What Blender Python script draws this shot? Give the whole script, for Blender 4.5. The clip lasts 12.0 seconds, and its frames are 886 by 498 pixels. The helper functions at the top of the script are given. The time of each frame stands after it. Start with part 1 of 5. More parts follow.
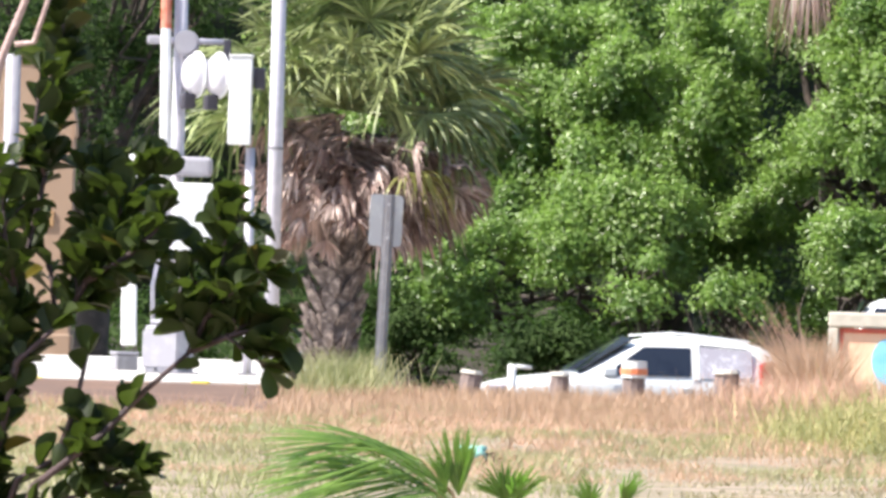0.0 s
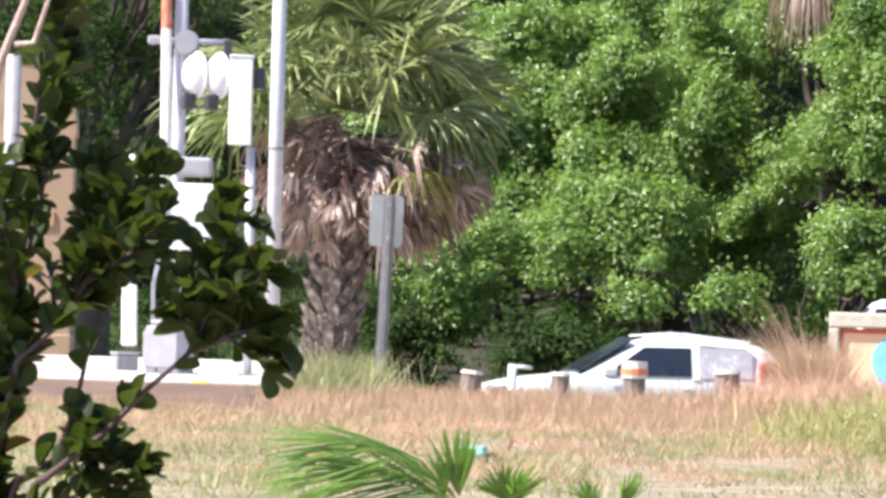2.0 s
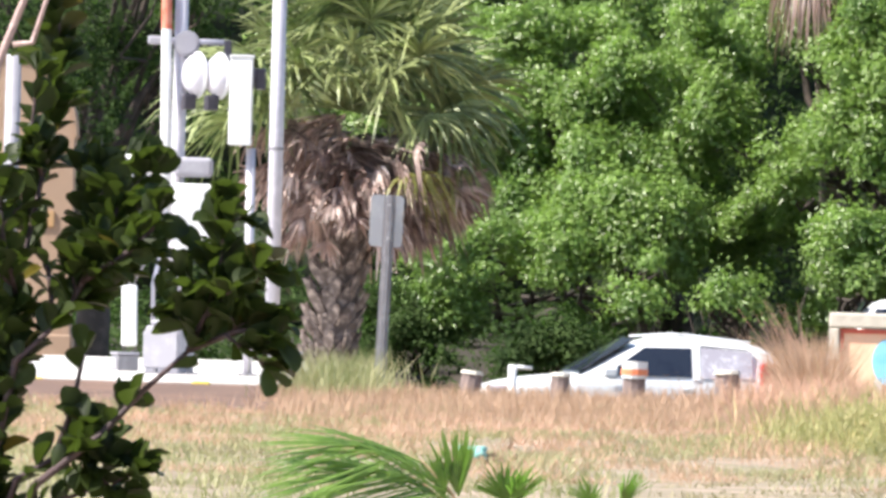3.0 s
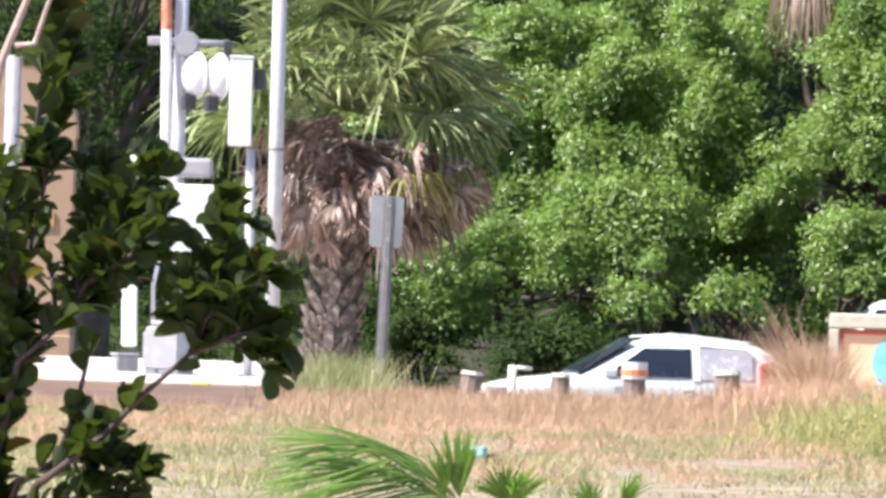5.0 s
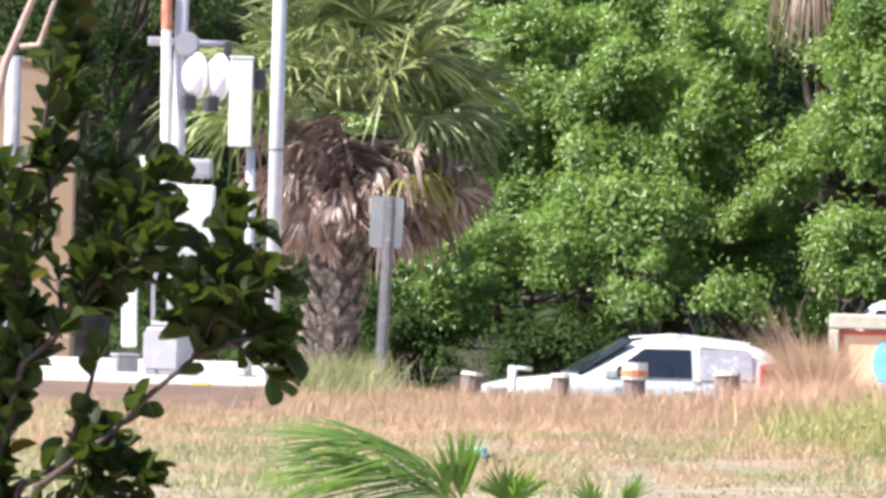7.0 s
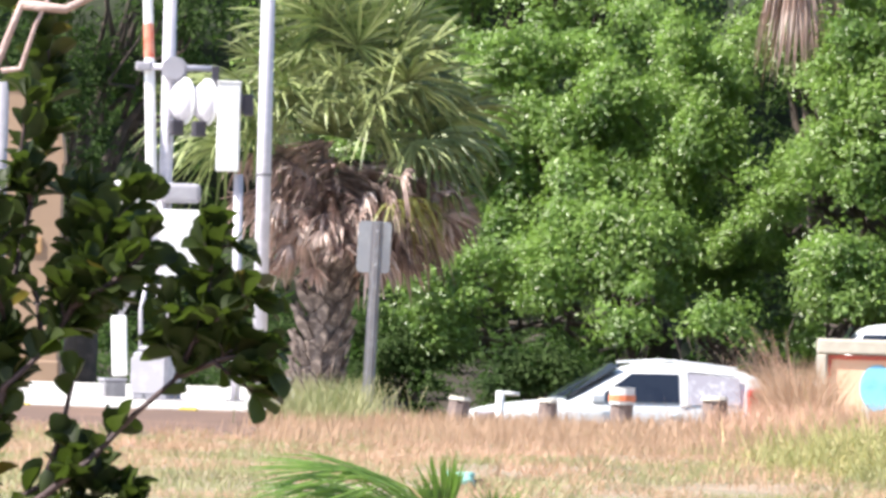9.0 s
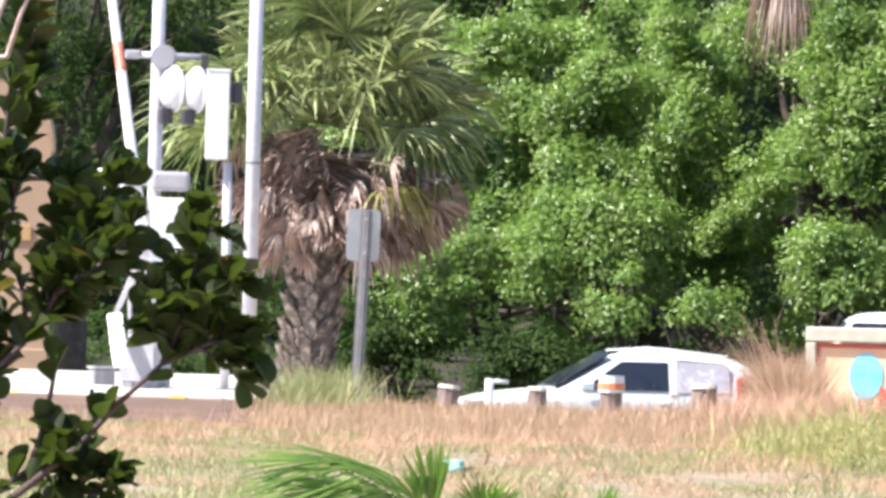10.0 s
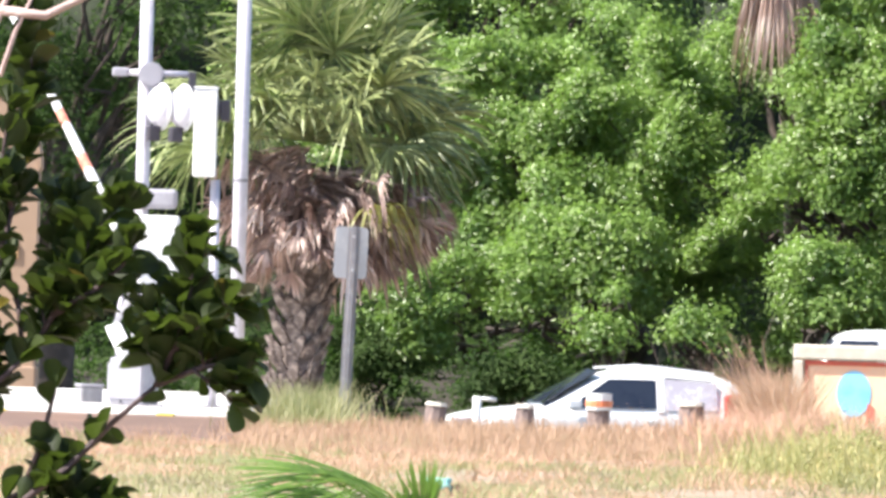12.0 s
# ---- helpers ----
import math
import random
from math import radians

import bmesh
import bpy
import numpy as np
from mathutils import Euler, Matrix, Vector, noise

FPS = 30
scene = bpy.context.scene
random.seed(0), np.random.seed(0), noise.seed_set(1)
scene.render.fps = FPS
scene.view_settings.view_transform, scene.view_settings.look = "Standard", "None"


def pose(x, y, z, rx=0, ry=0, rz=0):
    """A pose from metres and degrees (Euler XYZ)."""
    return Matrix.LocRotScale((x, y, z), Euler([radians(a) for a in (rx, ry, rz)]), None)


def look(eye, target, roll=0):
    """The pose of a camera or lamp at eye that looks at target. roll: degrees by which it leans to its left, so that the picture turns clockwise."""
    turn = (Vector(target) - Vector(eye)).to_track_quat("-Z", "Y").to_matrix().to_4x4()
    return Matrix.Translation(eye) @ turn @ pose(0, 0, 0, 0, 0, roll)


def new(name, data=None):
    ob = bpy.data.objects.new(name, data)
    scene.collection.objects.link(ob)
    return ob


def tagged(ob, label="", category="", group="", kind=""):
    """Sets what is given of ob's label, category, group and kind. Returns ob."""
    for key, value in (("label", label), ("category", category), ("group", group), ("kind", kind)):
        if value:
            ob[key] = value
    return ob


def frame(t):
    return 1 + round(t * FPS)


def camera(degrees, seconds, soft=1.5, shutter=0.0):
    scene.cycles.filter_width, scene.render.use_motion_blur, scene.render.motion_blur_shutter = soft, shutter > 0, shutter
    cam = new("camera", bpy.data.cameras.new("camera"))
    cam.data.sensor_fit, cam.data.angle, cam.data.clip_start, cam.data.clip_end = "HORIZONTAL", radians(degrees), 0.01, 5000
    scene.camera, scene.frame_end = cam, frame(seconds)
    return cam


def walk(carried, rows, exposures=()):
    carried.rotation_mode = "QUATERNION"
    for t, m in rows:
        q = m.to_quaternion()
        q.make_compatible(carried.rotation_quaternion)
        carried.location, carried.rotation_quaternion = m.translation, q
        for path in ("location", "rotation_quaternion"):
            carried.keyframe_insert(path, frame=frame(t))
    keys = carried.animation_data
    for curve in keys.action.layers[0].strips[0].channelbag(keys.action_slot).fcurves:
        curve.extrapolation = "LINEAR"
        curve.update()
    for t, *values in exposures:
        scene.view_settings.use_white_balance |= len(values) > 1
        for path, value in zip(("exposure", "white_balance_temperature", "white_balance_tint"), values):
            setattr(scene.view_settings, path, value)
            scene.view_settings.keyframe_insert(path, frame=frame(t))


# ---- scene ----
# ---------------------------------------------------------------- camera
cam = camera(5.0, 12.0, soft=3.4)
EYE = (0.0, 0.0, 1.2)
ROLL = 1.6
# seconds, turn to the left, tilt (90 is level); a long lens on a loosely held head
PAN = [
    (0, -0.0000, 90.1021),
    (3.2, 0.0033, 90.1052),
    (4.8, 0.0034, 90.1084),
    (7.2, 0.0035, 90.1116),
    (8.0, -0.0002, 90.0957),
    (8.6, -0.0046, 90.0512),
    (8.8, -0.0083, 90.0353),
    (8.9, 0.0097, 90.1082),
    (9.0, -0.0628, 90.2539),
    (9.1, -0.0794, 90.2320),
    (9.2, -0.0778, 90.2894),
    (9.3, -0.1304, 90.3483),
    (9.4, -0.1549, 90.2692),
    (9.5, -0.1849, 90.1105),
    (9.6, -0.2080, 90.0824),
    (9.7, -0.1592, 90.1161),
    (9.8, -0.1254, 90.1822),
    (9.9, -0.1466, 90.3392),
    (10.0, -0.1253, 90.1886),
    (10.1, -0.1385, 90.0581),
    (10.2, -0.1340, 90.1058),
    (10.3, -0.1183, 90.0958),
    (10.4, -0.1169, 90.1437),
    (10.5, -0.1332, 90.1314),
    (10.6, -0.1539, 90.1926),
    (10.7, -0.1666, 90.1961),
    (10.8, -0.1854, 90.2062),
    (10.9, -0.1541, 90.1862),
    (11.0, -0.1542, 90.1798),
    (11.1, -0.1374, 90.2113),
    (11.2, -0.1309, 90.2143),
    (11.3, -0.1105, 90.2584),
    (11.4, -0.1355, 90.3932),
    (11.5, -0.1657, 90.4547),
    (11.6, -0.1879, 90.4617),
    (11.7, -0.1748, 90.3592),
    (11.8, -0.1747, 90.3623),
    (11.9, -0.1985, 90.3087),
    (12.0, -0.1927, 90.2894),
]
walk(cam, [(t, pose(*EYE, tilt, 0, turn) @ pose(0, 0, 0, 0, 0, ROLL)) for t, turn, tilt in PAN],
     exposures=[(0.0, 1.26), (8.0, 1.26), (9.0, 1.32), (11.0, 1.38), (12.0, 1.48)])

# ---------------------------------------------------------------- daylight
SUN_TURN, SUN_HEIGHT = 251.0, 51.0        # compass turn from +y, clockwise; height over the horizon
world = bpy.data.worlds.new("sky")
scene.world = world
world.use_nodes = True
sky = world.node_tree.nodes.new("ShaderNodeTexSky")
sky.sky_type, sky.sun_disc = "NISHITA", False
sky.sun_elevation, sky.sun_rotation = radians(SUN_HEIGHT), radians(SUN_TURN)
back = world.node_tree.nodes["Background"]
back.inputs["Strength"].default_value = 0.10
world.node_tree.links.new(sky.outputs["Color"], back.inputs["Color"])
sun = new("sun", bpy.data.lights.new("sun", "SUN"))
sun.data.energy, sun.data.angle, sun.data.color = 4.6, radians(0.55), (1.0, 0.95, 0.87)
az, el = radians(SUN_TURN), radians(SUN_HEIGHT)
to_sun = Vector((math.sin(az) * math.cos(el), math.cos(az) * math.cos(el), math.sin(el)))
sun.matrix_world = look(to_sun * 60, (0, 0, 0))


# ---------------------------------------------------------------- materials
def material(name, color, second=None, rough=0.7, metal=0.0, scale=6.0, fine=60.0, bump=0.15, mix=0.5,
             island=0.0, translucent=None, specular=0.5, detail=5.0):
    """A procedural surface: two tones mixed by coarse and fine noise, with relief; island: spread of brightness
    from piece to piece; translucent: the colour of the light let through, for leaves."""
    m = bpy.data.materials.new(name)
    m.use_nodes = True
    n, links = m.node_tree.nodes, m.node_tree.links
    bsdf, out = n["Principled BSDF"], n["Material Output"]
    coords = n.new("ShaderNodeTexCoord")
    coarse, grain = n.new("ShaderNodeTexNoise"), n.new("ShaderNodeTexNoise")
    coarse.inputs["Scale"].default_value, coarse.inputs["Detail"].default_value = scale, detail
    grain.inputs["Scale"].default_value, grain.inputs["Detail"].default_value = fine, 3.0
    for tex in (coarse, grain):
        links.new(coords.outputs["Object"], tex.inputs["Vector"])
    blend = n.new("ShaderNodeMix")
    blend.data_type = "RGBA"
    blend.inputs["A"].default_value = (*color, 1)
    blend.inputs["B"].default_value = (*(second or tuple(c * 0.7 for c in color)), 1)
    ramp = n.new("ShaderNodeMapRange")
    ramp.inputs["From Min"].default_value, ramp.inputs["From Max"].default_value = 0.62 - 0.3 * mix, 0.82 - 0.3 * mix
    add = n.new("ShaderNodeMath")
    add.operation = "MULTIPLY_ADD"
    add.inputs[1].default_value, add.inputs[2].default_value = 0.3, 0.0
    links.new(grain.outputs["Fac"], add.inputs[0])
    total = n.new("ShaderNodeMath")
    total.operation = "ADD"
    links.new(coarse.outputs["Fac"], total.inputs[0])
    links.new(add.outputs[0], total.inputs[1])
    links.new(total.outputs[0], ramp.inputs["Value"])
    links.new(ramp.outputs["Result"], blend.inputs["Factor"])
    tone = blend.outputs["Result"]
    if island:
        geo, hsv = n.new("ShaderNodeNewGeometry"), n.new("ShaderNodeHueSaturation")
        spread = n.new("ShaderNodeMapRange")
        spread.inputs["To Min"].default_value, spread.inputs["To Max"].default_value = 1 - island, 1 + island
        links.new(geo.outputs["Random Per Island"], spread.inputs["Value"])
        links.new(spread.outputs["Result"], hsv.inputs["Value"])
        links.new(tone, hsv.inputs["Color"])
        tone = hsv.outputs["Color"]
    links.new(tone, bsdf.inputs["Base Color"])
    bsdf.inputs["Roughness"].default_value = rough
    bsdf.inputs["Metallic"].default_value = metal
    bsdf.inputs["Specular IOR Level"].default_value = specular
    if bump:
        relief = n.new("ShaderNodeBump")
        relief.inputs["Strength"].default_value, relief.inputs["Distance"].default_value = bump, 0.02
        links.new(total.outputs[0], relief.inputs["Height"])
        links.new(relief.outputs["Normal"], bsdf.inputs["Normal"])
    if translucent:
        let = n.new("ShaderNodeBsdfTranslucent")
        let.inputs["Color"].default_value = (*translucent, 1)
        both = n.new("ShaderNodeMixShader")
        both.inputs["Fac"].default_value = 0.35
        links.new(bsdf.outputs["BSDF"], both.inputs[1])
        links.new(let.outputs["BSDF"], both.inputs[2])
        links.new(both.outputs["Shader"], out.inputs["Surface"])
    return m


GROUND = material("dry_field_soil", (0.38, 0.28, 0.22), (0.22, 0.18, 0.12), 0.95, scale=1.6, fine=14, bump=0.6)
STRAW = material("dry_straw", (0.78, 0.46, 0.36), (0.54, 0.36, 0.26), 0.75, island=0.16, scale=0.55, translucent=(0.55, 0.36, 0.2), bump=0)
STRAW_BROWN = material("brown_seed_grass", (0.46, 0.29, 0.20), (0.56, 0.38, 0.27), 0.75, island=0.35, scale=0.5, translucent=(0.4, 0.25, 0.13), bump=0)
TUFT = material("olive_tuft_blade", (0.27, 0.29, 0.13), (0.40, 0.37, 0.20), 0.6, island=0.3, scale=2.0, translucent=(0.26, 0.32, 0.10), bump=0)
STUBBLE = material("sandy_stubble", (0.50, 0.38, 0.29), (0.34, 0.30, 0.19), 0.8, island=0.4, scale=0.9, translucent=(0.35, 0.33, 0.14), bump=0)
WEED = material("yellow_green_weed", (0.76, 0.61, 0.33), (0.29, 0.30, 0.12), 0.6, island=0.4, scale=5.0, translucent=(0.42, 0.40, 0.12), bump=0)
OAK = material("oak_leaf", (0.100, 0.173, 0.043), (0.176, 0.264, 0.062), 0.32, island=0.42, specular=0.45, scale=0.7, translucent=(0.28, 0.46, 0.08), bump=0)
# Darker copy of the oak leaf: shade put into the colour.
WOODS = material("shade_tinted_leaf", (0.031, 0.055, 0.018), (0.053, 0.084, 0.024), 0.7, specular=0.15, island=0.4, scale=0.7, translucent=(0.06, 0.13, 0.02), bump=0)
# Near-black tone stands for the shade between the far trees.
DEEP_SHADE = material("woods_shade_sheet", (0.018, 0.026, 0.014), (0.03, 0.04, 0.02), 0.9, scale=0.8, fine=8, bump=0.6)
BARK = material("grey_bark", (0.12, 0.09, 0.075), (0.06, 0.047, 0.04), 0.95, scale=5, fine=30, bump=0.8)
SABAL = material("palm_leaflet", (0.09, 0.125, 0.044), (0.32, 0.36, 0.15), 0.38, island=0.6, scale=2.5, translucent=(0.05, 0.09, 0.02), bump=0)
SABAL_OLD = material("yellowed_leaflet", (0.38, 0.33, 0.10), (0.24, 0.25, 0.08), 0.4, island=0.3, scale=1.2, translucent=(0.4, 0.35, 0.07), bump=0)
DEAD = material("dead_palm_leaf", (0.70, 0.55, 0.49), (0.26, 0.18, 0.16), 0.6, island=0.6, scale=3.5, translucent=(0.10, 0.05, 0.04), bump=0)
DEAD_PALE = material("pale_dead_palm_leaf", (0.82, 0.68, 0.62), (0.42, 0.29, 0.25), 0.65, island=0.45, scale=1.5, translucent=(0.4, 0.25, 0.18), bump=0)
BOOT = material("palm_leaf_base", (0.36, 0.29, 0.26), (0.13, 0.10, 0.09), 0.9, scale=11, fine=40, bump=0.7, island=0.3)
PALMETTO = material("palmetto_leaflet", (0.075, 0.13, 0.04), (0.17, 0.26, 0.06), 0.35, island=0.6, scale=5, translucent=(0.20, 0.42, 0.05), bump=0)
PALMETTO_RIB = material("palmetto_midrib", (0.42, 0.25, 0.16), (0.5, 0.36, 0.2), 0.6, scale=6)
# Both shrub leaf colours are set very dark, with the shade over it included.
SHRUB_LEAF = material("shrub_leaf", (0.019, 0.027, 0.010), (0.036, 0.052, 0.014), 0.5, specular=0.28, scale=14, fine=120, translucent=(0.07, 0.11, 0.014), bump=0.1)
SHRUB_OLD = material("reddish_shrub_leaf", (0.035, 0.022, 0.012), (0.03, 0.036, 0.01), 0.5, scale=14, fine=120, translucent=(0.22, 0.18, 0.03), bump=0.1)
TWIG = material("purplish_twig", (0.035, 0.020, 0.021), (0.075, 0.044, 0.044), 0.7, scale=30, fine=200, bump=0.4)
# Pale copy of the twig bark: sunlight on the bare branch, put into its colour.
TWIG_PALE = material("sunlit_tone_twig", (0.55, 0.42, 0.40), (0.4, 0.28, 0.26), 0.7, scale=30, fine=200, bump=0.4)
STEEL = material("galvanised_steel", (0.62, 0.59, 0.66), (0.52, 0.50, 0.56), 0.45, metal=0.2, scale=7, fine=50, bump=0.08)
STEEL_DULL = material("weathered_post_steel", (0.34, 0.33, 0.35), (0.25, 0.24, 0.26), 0.55, metal=0.5, scale=9, fine=60, bump=0.15)
SIGN_BACK = material("bare_aluminium_back", (0.62, 0.62, 0.64), (0.54, 0.54, 0.57), 0.5, metal=0.3, scale=5, fine=40, bump=0.05)
WHITE = material("white_enamel", (0.80, 0.80, 0.80), (0.70, 0.70, 0.71), 0.4, scale=4, fine=40, bump=0.05)
ORANGE_BAND = material("orange_reflective_band", (0.52, 0.09, 0.045), (0.56, 0.22, 0.15), 0.45, scale=8, fine=60, bump=0.03)
ORANGE_VIVID = material("vivid_orange_reflector", (0.80, 0.20, 0.08), (0.7, 0.24, 0.12), 0.45, scale=8, fine=60, bump=0.03)
DEADWOOD = material("dead_branch_bark", (0.19, 0.14, 0.12), (0.11, 0.08, 0.07), 0.9, scale=6, fine=40, bump=0.5)
LAMP_BACK = material("pale_lamp_enamel", (0.66, 0.64, 0.70), (0.56, 0.54, 0.60), 0.4, scale=5, fine=40, bump=0.05)
GREY_BOX = material("grey_cabinet_paint", (0.36, 0.35, 0.39), (0.30, 0.29, 0.33), 0.55, scale=5, fine=40, bump=0.1)
BLACK = material("black_signal_paint", (0.035, 0.03, 0.05), (0.05, 0.045, 0.06), 0.5, scale=6, fine=40, bump=0.08)
LENS = material("unlit_red_lens", (0.22, 0.02, 0.02), (0.15, 0.015, 0.015), 0.15, scale=20, fine=90, bump=0.2)
CONCRETE = material("sunlit_concrete", (0.66, 0.63, 0.60), (0.55, 0.52, 0.49), 0.9, scale=1.6, fine=25, bump=0.25)
EARTH = material("bare_brown_earth", (0.21, 0.12, 0.08), (0.12, 0.07, 0.05), 0.95, scale=1.1, fine=12, bump=0.5)
KERB = material("stained_kerb", (0.30, 0.20, 0.15), (0.18, 0.11, 0.08), 0.9, scale=2.5, fine=30, bump=0.4)
YELLOW = material("yellow_paint", (0.75, 0.60, 0.08), (0.6, 0.45, 0.08), 0.6, scale=9, fine=60, bump=0.1)
STUCCO = material("beige_stucco", (0.40, 0.28, 0.20), (0.35, 0.24, 0.17), 0.9, scale=3, fine=60, bump=0.3)
STUCCO_TRIM = material("orange_trim", (0.46, 0.28, 0.13), (0.4, 0.25, 0.13), 0.8, scale=5, fine=50)
CAR_WHITE = material("white_car_paint", (0.78, 0.78, 0.79), (0.74, 0.74, 0.75), 0.25, scale=2, fine=20, bump=0.0)
CAR_GLASS = material("dark_car_glass", (0.012, 0.016, 0.03), (0.02, 0.025, 0.04), 0.06, scale=3, fine=20, bump=0.0, specular=0.6)
# Pale tones paint a bright reflection into the rear side glass; headlamps reuse them.
PALE_GLASS = material("pale_glass_tone", (0.66, 0.63, 0.69), (0.40, 0.37, 0.42), 0.2, scale=5, fine=20, bump=0.0)
RED_LAMP = material("red_tail_lamp", (0.62, 0.03, 0.035), (0.45, 0.03, 0.03), 0.2, scale=12, fine=40, bump=0.1)
TYRE = material("tyre_rubber", (0.02, 0.02, 0.021), (0.03, 0.03, 0.03), 0.9, scale=12, fine=60)
RIM = material("wheel_alloy", (0.5, 0.5, 0.52), (0.4, 0.4, 0.42), 0.35, metal=0.8, scale=9)
TRIM = material("black_plastic_trim", (0.03, 0.03, 0.032), (0.045, 0.045, 0.045), 0.6, scale=12)
ASPHALT = material("asphalt", (0.06, 0.058, 0.057), (0.045, 0.045, 0.044), 0.9, scale=2, fine=60, bump=0.4)
POST_WOOD = material("weathered_post", (0.32, 0.24, 0.22), (0.2, 0.15, 0.14), 0.9, scale=8, fine=60, bump=0.5)
POST_CAP = material("pale_post_top", (0.62, 0.58, 0.52), (0.5, 0.46, 0.4), 0.8, scale=10, fine=60, bump=0.2)
LIMESTONE = material("cream_concrete", (0.56, 0.51, 0.44), (0.46, 0.42, 0.36), 0.85, scale=6, fine=50, bump=0.35)
ORANGE = material("orange_sign_face", (0.86, 0.47, 0.32), (0.80, 0.52, 0.36), 0.6, scale=3, fine=30, bump=0.05)
REDDISH = material("red_sign_border", (0.66, 0.12, 0.08), (0.55, 0.12, 0.09), 0.6, scale=6, fine=30, bump=0.05)
SKY_BLUE = material("blue_sign_shape", (0.16, 0.46, 0.72), (0.22, 0.52, 0.75), 0.6, scale=5, fine=30, bump=0.05)
PALE_SHAPE = material("pale_sign_shape", (0.66, 0.68, 0.66), (0.6, 0.6, 0.55), 0.6, scale=6, fine=30, bump=0.05)
# Dark brown laid over the sandy rise to stand for the oaks' shade.
FLOOR = material("shade_dark_floor", (0.05, 0.038, 0.028), (0.03, 0.024, 0.018), 0.95, scale=1.5, fine=14, bump=0.5)
LITTER = material("teal_plastic", (0.22, 0.50, 0.43), (0.34, 0.60, 0.52), 0.4, scale=8, fine=30, bump=0.2)


# ---------------------------------------------------------------- shaping
def part(name, bm, mat, parent=None, label="", smooth=False):
    me = bpy.data.meshes.new(name)
    bmesh.ops.recalc_face_normals(bm, faces=bm.faces)
    bm.to_mesh(me)
    bm.free()
    return put(name, me, mat, parent, label, smooth)


def put(name, me, mat, parent=None, label="", smooth=False):
    if mat is not None and not me.materials:
        me.materials.append(mat)
    if smooth:
        me.shade_smooth()
    ob = new(name, me)
    ob.parent = parent
    return tagged(ob, label)


def thing(name, at, label, category, group="", turn=0.0, kind=""):
    ob = new(name)
    ob.empty_display_size = 0.1
    ob.matrix_basis = pose(*at, 0, 0, turn)
    return tagged(ob, label, category, group, kind)


def block(lo, hi, bevel=0.01, seg=2, bm=None):
    bm = bm or bmesh.new()
    size = Vector(hi) - Vector(lo)
    made = bmesh.ops.create_cube(bm, size=1, matrix=Matrix.Translation((Vector(lo) + Vector(hi)) / 2) @ Matrix.Diagonal((*size, 1)))
    if bevel:
        edges = list({e for v in made["verts"] for e in v.link_edges})
        bmesh.ops.bevel(bm, geom=edges, offset=bevel, segments=seg, affect="EDGES", profile=0.5)
    return bm


def tube(points, radii, seg=10, bm=None, cap=True):
    """A tapered tube along points."""
    bm = bm or bmesh.new()
    pts = [Vector(p) for p in points]
    rings = []
    for i, p in enumerate(pts):
        way = (pts[min(i + 1, len(pts) - 1)] - pts[max(i - 1, 0)]).normalized()
        side = way.cross(Vector((0.13, 0.98, 0.11))).normalized()
        up = side.cross(way)
        r = radii[i] if hasattr(radii, "__len__") else radii
        rings.append([bm.verts.new(p + r * (math.cos(a) * side + math.sin(a) * up)) for a in [2 * math.pi * k / seg for k in range(seg)]])
    for a, b in zip(rings, rings[1:]):
        for k in range(seg):
            bm.faces.new((a[k], a[(k + 1) % seg], b[(k + 1) % seg], b[k]))
    if cap:
        bm.faces.new(rings[0][::-1])
        bm.faces.new(rings[-1])
    return bm


def plate(outline, y0, y1, bevel=0.0, bm=None):
    """A flat piece: outline in x and z, from y0 to y1."""
    bm = bm or bmesh.new()
    front = [bm.verts.new((x, y0, z)) for x, z in outline]
    rear = [bm.verts.new((x, y1, z)) for x, z in outline]
    bm.faces.new(front)
    bm.faces.new(rear[::-1])
    n = len(outline)
    for k in range(n):
        bm.faces.new((front[k], rear[k], rear[(k + 1) % n], front[(k + 1) % n]))
    if bevel:
        bmesh.ops.bevel(bm, geom=list(bm.edges), offset=bevel, segments=2, affect="EDGES")
    return bm


def disc(at, radius, depth, seg=24, way="y", bm=None, bevel=0.0):
    bm = bm or bmesh.new()
    turn = {"y": pose(0, 0, 0, 90), "x": pose(0, 0, 0, 0, 90), "z": pose(0, 0, 0)}[way]
    made = bmesh.ops.create_cone(bm, cap_ends=True, segments=seg, radius1=radius, radius2=radius, depth=depth, matrix=Matrix.Translation(at) @ turn)
    if bevel:
        edges = [e for e in {e for v in made["verts"] for e in v.link_edges} if len(e.link_faces) == 2 and e.calc_face_angle(0) > 1]
        bmesh.ops.bevel(bm, geom=edges, offset=bevel, segments=2, affect="EDGES")
    return bm


def raw(name, verts, faces, mat, parent=None, label="", smooth=False):
    me = bpy.data.meshes.new(name)
    me.from_pydata([tuple(v) for v in verts], [], [tuple(f) for f in faces])
    me.update()
    return put(name, me, mat, parent, label, smooth)


